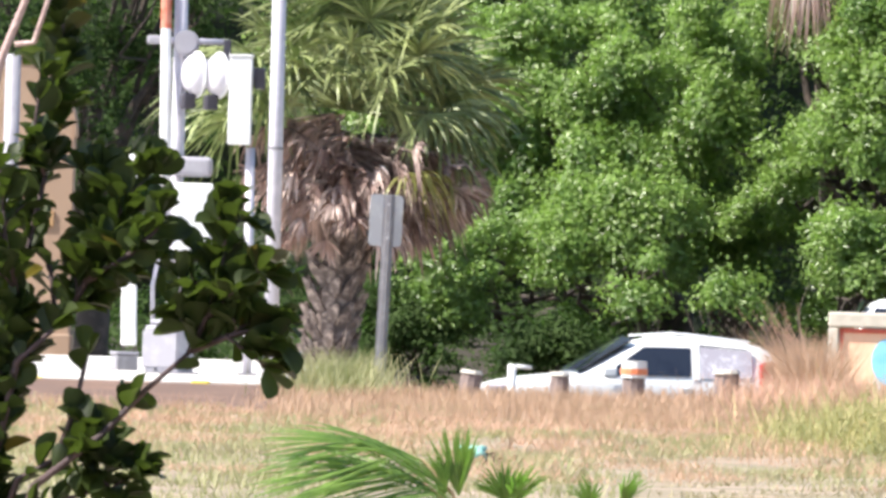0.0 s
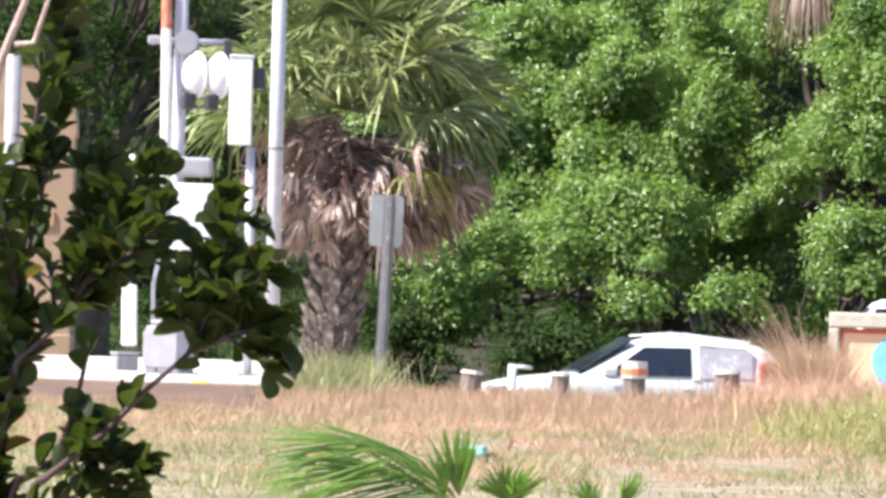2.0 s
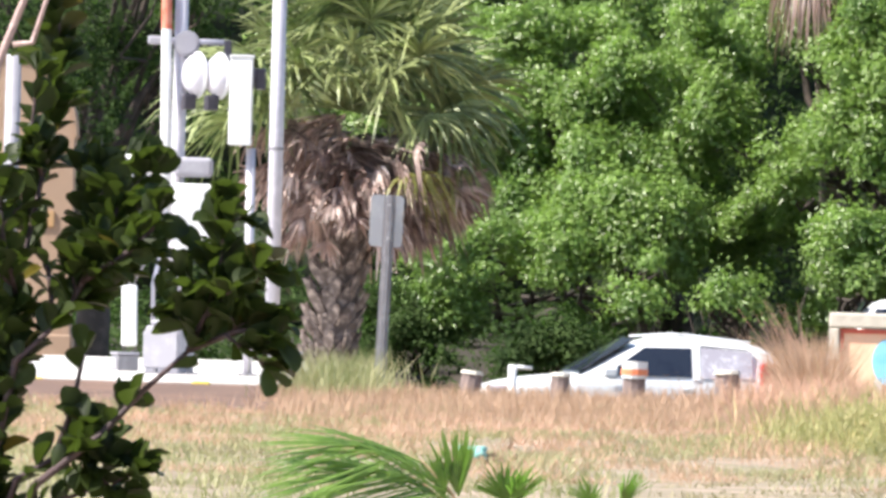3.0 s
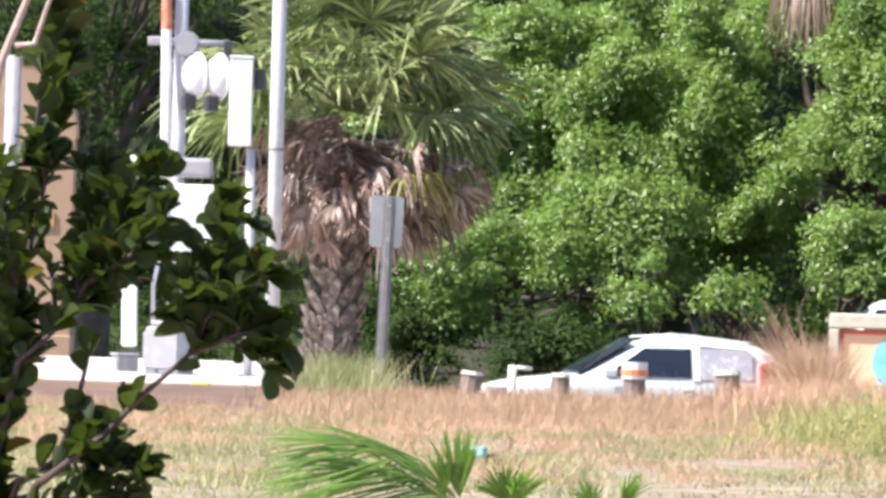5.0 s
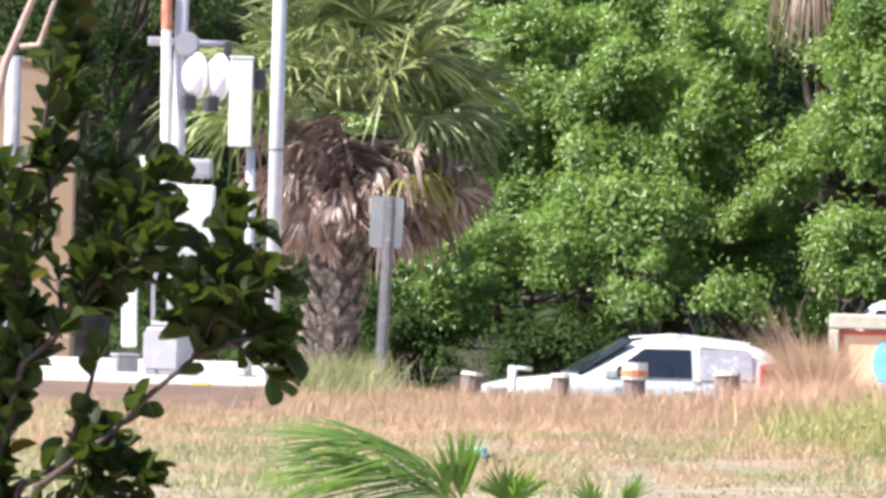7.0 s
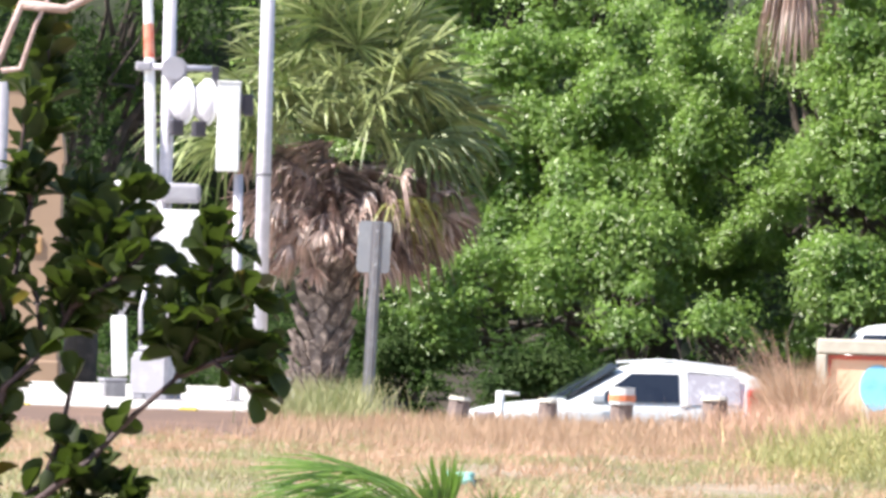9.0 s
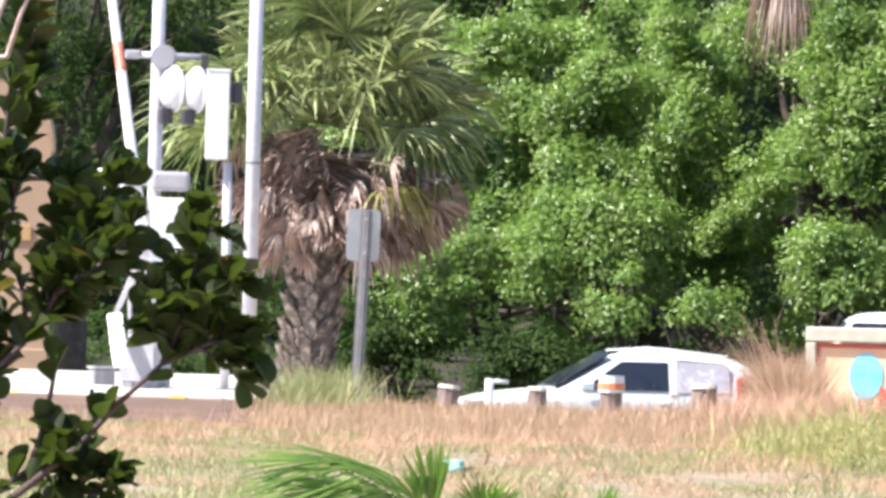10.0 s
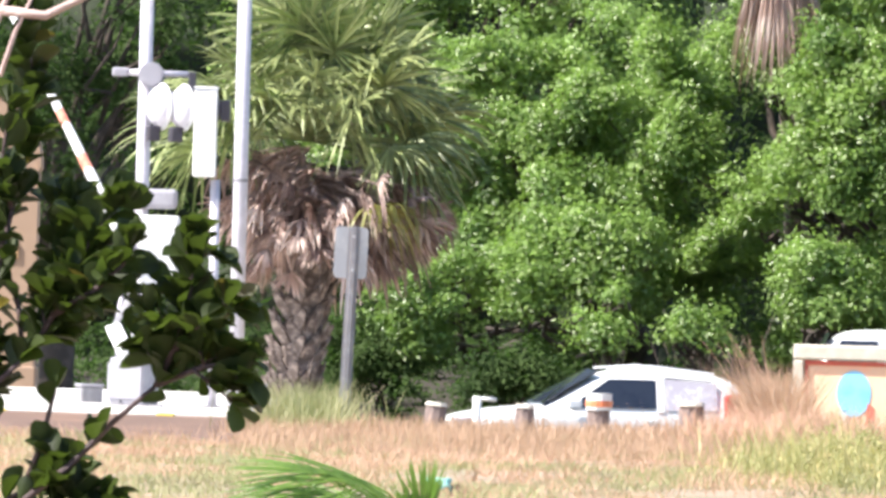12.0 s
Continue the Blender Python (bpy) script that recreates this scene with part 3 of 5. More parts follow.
build_bollard((0.263, 91.5, -0.011), 0.27, 6, 0.10, "weathered wooden bollard with a pale top")
build_bollard((1.078, 91.5, -0.009), 0.27, 2, 0.09, "weathered wooden bollard with a pale top")
build_bollard((1.747, 91.5, -0.031), 0.42, 1, 0.105, "bollard with white sleeve and orange reflective band", True)
build_bollard((2.60, 91.5, -0.038), 0.36, -2, 0.12, "dark weathered wooden bollard in the dry grass")


def build_bracket_post():
    b = thing("marker_stub", (0.742, 104.0, -0.095), "short white pipe stub with a side arm", "pipe")
    part("stub", tube([(0, 0, -0.6), (0, 0, 0.32)], [0.045, 0.045], 12), WHITE, b, smooth=True)
    part("arm", tube([(0, 0, 0.30), (0.2, 0, 0.29)], [0.022, 0.02], 10), WHITE, b, smooth=True)


build_bracket_post()


def build_litter():
    x, y = 0.205, 61.2
    rng = np.random.default_rng(5)
    n = 6
    verts = [(i / (n - 1) * 0.16 - 0.08 + rng.normal(0, 0.008), j / (n - 1) * 0.14 - 0.07, 0.03 + 0.06 * math.sin(2.4 * i / n + 0.4) * (0.6 + 0.4 * math.sin(j)) + rng.normal(0, 0.012))
             for j in range(n) for i in range(n)]
    faces = [(j * n + i, j * n + i + 1, (j + 1) * n + i + 1, (j + 1) * n + i) for j in range(n - 1) for i in range(n - 1)]
    bag = raw("plastic_bag", verts, faces, LITTER, smooth=True)
    bag.matrix_basis = pose(x, y, height_at(x, y) + 0.045, 38, 0, 10)
    fold = bag.modifiers.new("thickness", "SOLIDIFY")
    fold.thickness = 0.006
    tagged(bag, "crumpled teal plastic bag lying in the grass", "litter")
    # a clod of dark dead leaves beside it
    spots = np.stack([x + 0.13 + rng.normal(0, 0.03, 60), y + rng.normal(0, 0.04, 60), height_at(x, y) + rng.uniform(0.0, 0.07, 60)], 1)
    heap = cloud("dead_leaf_heap", spots, np.tile((0.0, -0.4, 1.0), (60, 1)), 0.045, EARTH, rng, spread=0.8)
    tagged(heap, "small heap of dark brown dead leaves beside the bag", "leaves", kind="stuff")


build_litter()


# ---------------------------------------------------------------- vehicles on the road
def loft(stations, ring):
    """A body from stations along its length; ring gives a station's outline, from the sill over the roof's middle."""
    bm = bmesh.new()
    rows = []
    for st in stations:
        half = ring(*st)
        pts = [(st[0], -y, z) for y, z in half] + [(st[0], y, z) for y, z in half[-2::-1]]
        rows.append([bm.verts.new(p) for p in pts])
    for a, b in zip(rows, rows[1:]):
        for k in range(len(a) - 1):
            bm.faces.new((a[k], a[k + 1], b[k + 1], b[k]))
        bm.faces.new((a[0], b[0], b[-1], a[-1]))
    bm.faces.new(rows[0])
    bm.faces.new(rows[-1][::-1])
    return bm


def build_wheel(at, radius, owner):
    side = -1 if at[1] < 0 else 1
    tyre = part("wheel", disc((0, 0, 0), radius, 0.2, 28, "y", bevel=0.04), TYRE, owner, "black tyre on alloy rim")
    tyre.matrix_basis = pose(*at)
    part("rim", disc((0, side * 0.095, 0), radius * 0.66, 0.03, 20, "y", bevel=0.008), RIM, tyre)
    for k in range(5):
        spoke = part("spoke", block((-0.025, side * 0.112 - 0.006, 0.03), (0.025, side * 0.112 + 0.006, radius * 0.6), 0.004), RIM, tyre)
        spoke.matrix_basis = pose(0, 0, 0, 0, 72 * k, 0)


def car_ring(x, top, belt, wide, roof):
    cabin = top > belt + 0.12
    if cabin:
        return [(wide * 0.93, 0.2), (wide, 0.42), (wide * 1.005, belt - 0.18), (wide * 0.975, belt), (roof + 0.05, top - 0.1), (roof - 0.05, top - 0.015), (0, top + 0.025)]
    return [(wide * 0.93, 0.2), (wide, 0.42), (wide * 1.005, belt - 0.18), (wide * 0.975, belt - 0.03), (wide * 0.86, top - 0.02), (wide * 0.6, top), (0, top + 0.015)]


def side_glass(quad, wide, belt, roof, top, side):
    """A pane in the flank between belt and roof: quad of (x, share of the height)."""
    pts = []
    for x, k in quad:
        y = (wide * 0.975) * (1 - k) + (roof + 0.05) * k
        pts.append(Vector((x, side * (y + 0.012), belt + (top - 0.1 - belt) * k)))
    bm = bmesh.new()
    outer = [bm.verts.new(p) for p in pts]
    inner = [bm.verts.new(p - Vector((0, side * 0.03, 0))) for p in pts]
    bm.faces.new(outer)
    bm.faces.new(inner[::-1])
    for k in range(len(pts)):
        bm.faces.new((outer[k], inner[k], inner[(k + 1) % len(pts)], outer[(k + 1) % len(pts)]))
    return bm


def slab(points, thick):
    """A pane through four or more points, thickened along its normal."""
    pts = [Vector(p) for p in points]
    nor = (pts[1] - pts[0]).cross(pts[2] - pts[0]).normalized() * thick
    bm = bmesh.new()
    a = [bm.verts.new(p + nor) for p in pts]
    b = [bm.verts.new(p - nor) for p in pts]
    bm.faces.new(a)
    bm.faces.new(b[::-1])
    for k in range(len(pts)):
        bm.faces.new((a[k], b[k], b[(k + 1) % len(pts)], a[(k + 1) % len(pts)]))
    return bm


def build_crossover():
    """Front towards -x; 4.15 m long."""
    tail = (4.654, 140.0, -0.129)
    turn = 9
    c = thing("white_car", (0, 0, 0), "white crossover car waiting on the road behind the dry grass", "car")
    c.matrix_basis = pose(tail[0] - 1.87, 140, ROAD_Z + 0.03, 0, 0, turn)
    wide, roof, top, belt = 0.88, 0.62, 1.575, 0.98
    st = [(-2.34, 0.70, 0.66, 0.70, 0.6), (-2.28, 0.84, 0.80, 0.80, 0.6), (-1.8, 0.96, 0.92, 0.86, 0.6), (-1.15, 1.02, 0.97, 0.88, 0.6), (-1.0, 1.05, 1.0, 0.88, 0.6),
          (-0.22, top - 0.06, belt, 0.88, roof), (0.3, top, belt, 0.88, roof), (0.95, top - 0.015, belt, 0.88, roof), (1.55, top - 0.08, belt, 0.88, roof - 0.02), (1.80, top - 0.2, belt, 0.87, roof - 0.05),
          (1.95, 1.1, 1.0, 0.85, 0.55), (1.98, 0.6, 0.58, 0.80, 0.5)]
    body = part("body", loft(st, car_ring), CAR_WHITE, c, smooth=True)
    sub = body.modifiers.new("round", "SUBSURF")
    sub.levels = sub.render_levels = 2
    for side in (-1, 1):
        part("front_window", side_glass([(-0.66, 0.10), (0.55, 0.10), (0.55, 0.90), (-0.10, 0.90)], wide, belt, roof, top, side), CAR_GLASS, c, "dark side window")
        part("rear_window", side_glass([(0.68, 0.06), (1.40, 0.10), (1.40, 0.84), (0.68, 0.93)], wide, belt, roof, top, side), PALE_GLASS, c, "side window with a bright reflection painted in")
        part("window_pillar", side_glass([(0.56, 0.02), (0.67, 0.02), (0.67, 0.97), (0.56, 0.97)], wide, belt, roof, top, side), CAR_WHITE, c)
        part("window_seal", side_glass([(0.68, 0.945), (1.34, 0.86), (1.34, 0.90), (0.68, 0.985)], wide, belt, roof, top, side), TRIM, c)
        part("door_handle", block((0.40, side * 0.895 - 0.015, 0.84), (0.56, side * 0.895 + 0.015, 0.88), 0.008), CAR_WHITE, c)
        part("mirror", block((-0.72, min(side * 0.9, side * 1.06), 1.0), (-0.52, max(side * 0.9, side * 1.06), 1.14), 0.03), CAR_WHITE, c)
        part("tail_lamp", block((1.50, min(side * 0.64, side * 0.93), 0.66), (2.03, max(side * 0.64, side * 0.93), 1.25), 0.05, 3), RED_LAMP, c, "tall red tail lamp")
        part("headlamp", block((-2.26, min(side * 0.5, side * 0.82), 0.70), (-1.95, max(side * 0.5, side * 0.82), 0.86), 0.04), PALE_GLASS, c, "clear headlamp")
        for x in (-1.5, 1.1):
            build_wheel((x, side * 0.78, 0.33), 0.33, c)
        part("roof_rail", tube([(-0.1, side * 0.54, top - 0.01), (0.5, side * 0.55, top + 0.04), (1.4, side * 0.54, top - 0.05)], 0.014, 8), CAR_WHITE, c)
    part("windscreen", slab([(-1.02, -0.78, 1.06), (-1.10, 0, 1.075), (-1.02, 0.78, 1.06), (-0.25, 0.60, top - 0.055), (-0.29, 0, top - 0.03), (-0.25, -0.60, top - 0.055)], 0.014), CAR_GLASS, c, "sloping dark windscreen")
    part("rear_screen", slab([(1.82, -0.5, top - 0.24), (1.82, 0.5, top - 0.24), (1.965, 0.66, 1.1), (1.965, -0.66, 1.1)], 0.012), CAR_GLASS, c)
    part("bumper", block((-2.36, -0.7, 0.3), (-2.26, 0.7, 0.5), 0.03), TRIM, c)


build_crossover()


def build_pickup():
    """Front towards -x; a tall white truck."""
    x0 = (4.188, 141.0, 0.005)[0]
    c = thing("white_truck", (x0, 141.5, ROAD_Z + 0.03), "tall white pickup truck waiting behind the white car", "truck")
    wide, roof, top, belt = 0.98, 0.72, 2.19, 1.40
    st = [(0.02, 1.0, 0.95, 0.86, 0.7), (0.06, 1.22, 1.18, 0.94, 0.7), (0.5, 1.33, 1.29, 0.98, 0.7), (1.25, 1.37, 1.34, 0.98, 0.7), (1.32, 1.41, 1.37, 0.98, 0.7),
          (1.72, top - 0.06, belt, 0.98, roof), (2.1, top, belt, 0.98, roof), (3.1, top, belt, 0.98, roof), (3.35, top - 0.08, belt, 0.98, roof), (3.5, 1.4, 1.36, 0.97, 0.7), (5.6, 1.38, 1.35, 0.97, 0.7), (5.65, 0.8, 0.78, 0.9, 0.7)]
    body = part("body", loft(st, car_ring), CAR_WHITE, c, smooth=True)
    sub = body.modifiers.new("round", "SUBSURF")
    sub.levels = sub.render_levels = 2
    for side in (-1, 1):
        part("side_window", side_glass([(1.50, 0.1), (2.35, 0.1), (2.35, 0.93), (1.84, 0.93)], wide, belt, roof, top, side), CAR_GLASS, c, "dark side window")
        part("side_window", side_glass([(2.48, 0.1), (3.2, 0.1), (3.12, 0.93), (2.48, 0.93)], wide, belt, roof, top, side), CAR_GLASS, c, "dark side window")
        part("mirror", block((1.5, min(side * 1.0, side * 1.2), 1.3), (1.62, max(side * 1.0, side * 1.2), 1.55), 0.03), CAR_WHITE, c)
        for x in (0.95, 4.6):
            build_wheel((x, side * 0.86, 0.4), 0.4, c)
    part("windscreen", slab([(1.30, -0.84, 1.425), (1.26, 0, 1.43), (1.30, 0.84, 1.425), (1.69, 0.70, top - 0.07), (1.67, 0, top - 0.05), (1.69, -0.70, top - 0.07)], 0.012), CAR_GLASS, c, "dark windscreen")
    part("grille", block((-0.03, -0.7, 0.6), (0.05, 0.7, 0.95), 0.03), TRIM, c)


build_pickup()


# ---------------------------------------------------------------- palms
def fan_leaf(start, way, petiole, reach, droop, rng, count=34, sweep=105, wide=0.035, stalk=0.016, twist=0.0, sag=0.35, axis=None):
    """Vertices and faces of one fan leaf: a bowed stalk and many narrow, drooping leaflets round its end."""
    verts, faces = [], []
    p, d = Vector(start), Vector(way).normalized()
    path = [p.copy()]
    for _ in range(5):
        d = (d + Vector((0, 0, -sag * petiole / 5))).normalized()
        p = p + d * petiole / 5
        path.append(p.copy())
    if axis is not None:
        d = Vector(axis).normalized()
    side = d.cross(Vector((0, 0, 1)))
    side = side.normalized() if side.length > 0.05 else Vector((1, 0, 0))
    nor = side.cross(d).normalized()
    side = (side * math.cos(twist) + nor * math.sin(twist)).normalized()
    nor = side.cross(d).normalized()
    for i, q in enumerate(path):
        w = stalk * (1.3 - 0.12 * i)
        verts += [q - side * w, q + nor * w * 0.7, q + side * w, q - nor * w * 0.7]
        if i:
            b = 4 * i
            for k in range(4):
                faces.append((b - 4 + k, b - 4 + (k + 1) % 4, b + (k + 1) % 4, b + k))
    for k in range(count):
        a = radians(sweep) * (2 * (k + 0.5) / count - 1) + rng.normal(0, 0.05)
        root = p + d * (0.10 * reach * math.cos(a)) * 0.6
        out = (d * math.cos(a) + side * math.sin(a) + nor * (0.22 * math.cos(2 * a) + rng.normal(0, 0.07))).normalized()
        length = reach * (0.78 + 0.22 * math.cos(a)) * rng.uniform(0.88, 1.08)
        across = out.cross(nor).normalized()
        base = len(verts)
        steps = 4
        pull = droop * rng.uniform(0.7, 1.4)
        for s in range(steps + 1):
            t = s / steps
            q = root + out * length * t + Vector((0, 0, -pull * length * t * t * (0.4 + 0.9 * t)))
            w = wide * reach * (0.35 + 1.6 * t - 1.9 * t * t) if s < steps else 0.002
            verts += [q - across * w * 0.5, q + nor * w * 0.22, q + across * w * 0.5]
            if s:
                b = base + 3 * s
                faces += [(b - 3, b - 2, b + 1, b), (b - 2, b - 1, b + 2, b + 1)]
    return verts, faces


def build_sabal(foot, heart, name_label):
    rng = np.random.default_rng(11)
    o = local(foot)
    palm = thing("cabbage_palm", foot, name_label, "palm tree")
    h = o(heart)
    pts = [(0, 0, -0.3)] + [tuple(h * k + Vector((0.05 * math.sin(3 * k), 0, 0))) for k in (0.2, 0.45, 0.7, 0.88)]
    part("trunk", tube(pts, [0.25, 0.22, 0.205, 0.21, 0.21], 18), BOOT, palm, "palm trunk criss-crossed with old leaf bases", smooth=True)
    # old leaf bases, crossing one another up the trunk
    shapes = []
    for v in range(3):
        bm = plate([(-0.05, 0.0), (0.05, 0.0), (0.075, 0.16), (0.02, 0.30), (-0.02, 0.31), (-0.075, 0.16)], -0.035, 0.0, 0.006)
        for vert in bm.verts:
            vert.co.y -= 0.48 * vert.co.z * (0.6 + 0.25 * v)
        me = bpy.data.meshes.new("leaf_base")
        bm.to_mesh(me)
        bm.free()
        me.materials.append(BOOT)
        shapes.append(me)
    turns = 0
    for row in range(15):
        z = 0.12 + row * 0.155
        k = z / h[2]
        if k > 0.98:
            break
        axis = h * k + Vector((0.05 * math.sin(3 * k), 0, 0))
        for j in range(9):
            a = 2 * math.pi * (j + 0.5 * (row % 2)) / 9 + rng.normal(0, 0.05)
            ob = put("leaf_base", shapes[turns % 3], None, palm)
            turns += 1
            ob.matrix_basis = (Matrix.Translation((axis[0] + 0.195 * math.sin(a), axis[1] - 0.195 * math.cos(a), z))
                               @ pose(0, 0, 0, 0, rng.normal(0, 6) + (30 if (j + row) % 2 else -30), math.degrees(a)))
    # living leaves: stiff fans held out from the heart, the lowest about level
    top = h + Vector((0, 0, 0.25))
    n = 66
    for k in range(n):
        u = (k + 0.5) / n
        e = radians(88 - 70 * u ** 0.8 + rng.normal(0, 6))
        turn = k * 2.39996 + rng.normal(0, 0.15)
        way = (math.cos(e) * math.cos(turn), math.cos(e) * math.sin(turn), math.sin(e))
        v, f = fan_leaf(top, way, rng.uniform(0.9, 1.55), rng.uniform(0.72, 1.0), 0.08 + 0.18 * u, rng, count=17, sweep=115, twist=rng.normal(0, 0.7), wide=0.088, sag=0.3)
        raw("frond", v, f, SABAL, palm)
    # lower fans: they droop on the side away from the sun and shade the thatch
    for k in range(13):
        a, e = radians(-50 + 100 * (k + 0.5) / 13 + rng.normal(0, 6)), radians(rng.uniform(-6, 18))
        way = (math.cos(e) * math.cos(a), math.cos(e) * math.sin(a), math.sin(e))
        v, f = fan_leaf(top, way, rng.uniform(1.0, 1.5), rng.uniform(0.6, 0.85), 0.30, rng, count=17, sweep=105, twist=rng.normal(0, 0.8), wide=0.088, sag=0.3)
        raw("frond", v, f, SABAL, palm)
    for k in range(4):
        a, e = radians(-178 + 40 * (k + 0.5) / 4), radians(rng.uniform(8, 20))
        way = (math.cos(e) * math.cos(a), math.cos(e) * math.sin(a), math.sin(e))
        v, f = fan_leaf(top, way, rng.uniform(1.1, 1.6), rng.uniform(0.6, 0.85), 0.34, rng, count=17, sweep=105, twist=rng.normal(0, 0.8), wide=0.088, sag=0.3)
        raw("frond", v, f, SABAL, palm)
    # fans on the near side that show their faces, leaflets spread round the stalk's end
    for turn, e, petiole in ((-97, 36, 1.0), (-64, 34, 1.2), (-128, 36, 1.2), (-80, 52, 1.1), (-40, 38, 1.3), (-150, 28, 1.3), (-112, 58, 1.2), (-52, 58, 1.2)):
        a, e = radians(turn), radians(e)
        way = Vector((math.cos(e) * math.cos(a), math.cos(e) * math.sin(a), math.sin(e)))
        v, f = fan_leaf(top, way, petiole, rng.uniform(0.55, 0.75), 0.30, rng, count=20, sweep=150, wide=0.10, sag=0.2, axis=way + Vector((0, 0, -0.9)))
        raw("frond", v, f, SABAL, palm)
    # yellowing leaves and the thatch of dead ones, old folded fans pressed over one another
    for way in ((0.72, -0.30, 0.30), (0.35, -0.60, 0.20), (0.85, -0.05, 0.15)):
        v, f = fan_leaf(h + Vector((0.56, -1.0, -0.58)), way, 0.3, 0.55, 0.75, rng, count=13, twist=0.2, wide=0.085)
        raw("frond", v, f, SABAL_OLD, palm, "yellowing fan leaf")
    for k in range(330):
        turn = k * 2.39996
        low = rng.random()
        right = math.cos(turn) > -0.1
        e = radians((3 - 32 * low if right else -10 - 50 * low) + rng.normal(0, 5))
        start = h + Vector((0.16 * math.cos(turn), 0.16 * math.sin(turn), (-0.1 - 0.5 * low) if right else 0.2 - 0.8 * low))
        way = (math.cos(e) * math.cos(turn), math.cos(e) * math.sin(turn), math.sin(e))
        v, f = fan_leaf(start, way, rng.uniform(0.4, 1.6 - 0.75 * low) if right else rng.uniform(0.2, 1.0), rng.uniform(0.24, 0.48) if right else rng.uniform(0.16, 0.36), rng.uniform(0.0, 0.7), rng, count=9, sweep=rng.uniform(30, 130),
                        sag=0.12 if right else 0.22, wide=0.22, twist=rng.normal(0, 1.6))
        # Left fans get the pale tone more often, painting in the sunlit side.
        raw("dead_frond", v, f, DEAD if k % 4 and right or k % 2 else DEAD_PALE, palm, "dry brown hanging leaf")
    return palm


build_sabal((-1.289, 116.0, -0.096), (-1.148, 116.0, 2.725), "cabbage palm with green fans over a skirt of dead leaves")


def build_hanging_palm():
    """A second palm within the oaks: only its hanging dead leaves and some trunk show."""
    rng = np.random.default_rng(23)
    foot, heart = (6.853, 173.0, -0.218), (5.76, 160.5, 7.60)
    o = local(foot)
    h = o(heart)
    palm = thing("cabbage_palm", foot, "tall palm among the oaks with pinkish dead leaves hanging", "palm tree")
    part("trunk", tube([(0, 0, -1.5), tuple(h * 0.5), tuple(h)], [0.25, 0.22, 0.22], 14), BOOT, palm, smooth=True)
    for k in range(20):
        turn = k * 2.39996
        way = (0.7 * math.cos(turn), 0.7 * math.sin(turn), -0.7)
        v, f = fan_leaf(h + Vector((0, 0, -0.2)), way, rng.uniform(0.3, 1.05), rng.uniform(0.5, 0.85), 1.0, rng, count=12, sweep=40, sag=1.6, wide=0.11, twist=rng.normal(0, 0.5))
        raw("dead_frond", v, f, DEAD_PALE, palm, "dry pinkish hanging leaf")
    for k in range(18):
        turn, e = k * 2.39996, radians(70 - 4.2 * k)
        v, f = fan_leaf(h, (math.cos(e) * math.cos(turn), math.cos(e) * math.sin(turn), math.sin(e)), 1.0, 1.05, 0.7, rng)
        raw("frond", v, f, SABAL, palm)


build_hanging_palm()


# ---------------------------------------------------------------- oaks and woods
def limb(start, end, r0, r1, rng, bend=0.25, bm=None, steps=6):
    a, b = Vector(start), Vector(end)
    pts = []
    for i in range(steps + 1):
        t = i / steps
        wob = Vector(rng.normal(0, 1, 3)) * bend * math.sin(math.pi * t) * 0.4
        pts.append(a.lerp(b, t) + wob)
    return tube(pts, [r0 + (r1 - r0) * i / steps for i in range(steps + 1)], 8, bm)


def clump_leaves(centres, radii, per_area, rng, flat=0.9, ragged=0.55):
    """Places and normals of leaves on the outer shells of ragged clumps: lobed, stretched, with strays."""
    P, N = [], []
    for c, r in zip(centres, radii):
        n = int(per_area * r * r)
        d = rng.normal(0, 1, (n, 3))
        d /= np.linalg.norm(d, axis=1, keepdims=True)
        d[:, 2] = np.where(d[:, 2] < -0.35, -d[:, 2], d[:, 2])
        lobes = rng.normal(0, 1, (5, 3))
        lobes /= np.linalg.norm(lobes, axis=1, keepdims=True)
        reach = 1 - ragged + 1.5 * ragged * np.clip((d @ lobes.T).max(axis=1), 0, 1) ** 3
        rad = r * reach * rng.uniform(0.5, 1.1, n) + np.where(rng.random(n) < 0.1, rng.uniform(0, 0.5, n) * r, 0)
        stretch = rng.uniform(0.75, 1.35, 3) * np.array([1, 1, flat])
        P.append(np.asarray(c) + d * rad[:, None] * stretch)
        N.append(d * 0.9 + np.array([-0.15, -0.25, 0.4]))
    return np.concatenate(P), np.concatenate(N)


# hollows between the crowns: place across and up, radius
HOLLOWS = [((1.88, 4.37), 0.35), ((5.67, 4.18), 0.55), ((5.23, 3.54), 0.55), ((4.71, 2.80), 0.5), ((6.22, 2.48), 0.5), ((5.89, 1.30), 0.6), ((4.37, 1.17), 0.45),
           ((2.49, 0.85), 0.65), ((1.34, 0.46), 0.75), ((3.58, 0.43), 0.6), ((0.80, 4.3), 0.3), ((2.29, 1.74), 0.3), ((5.1, 0.5), 0.6)]


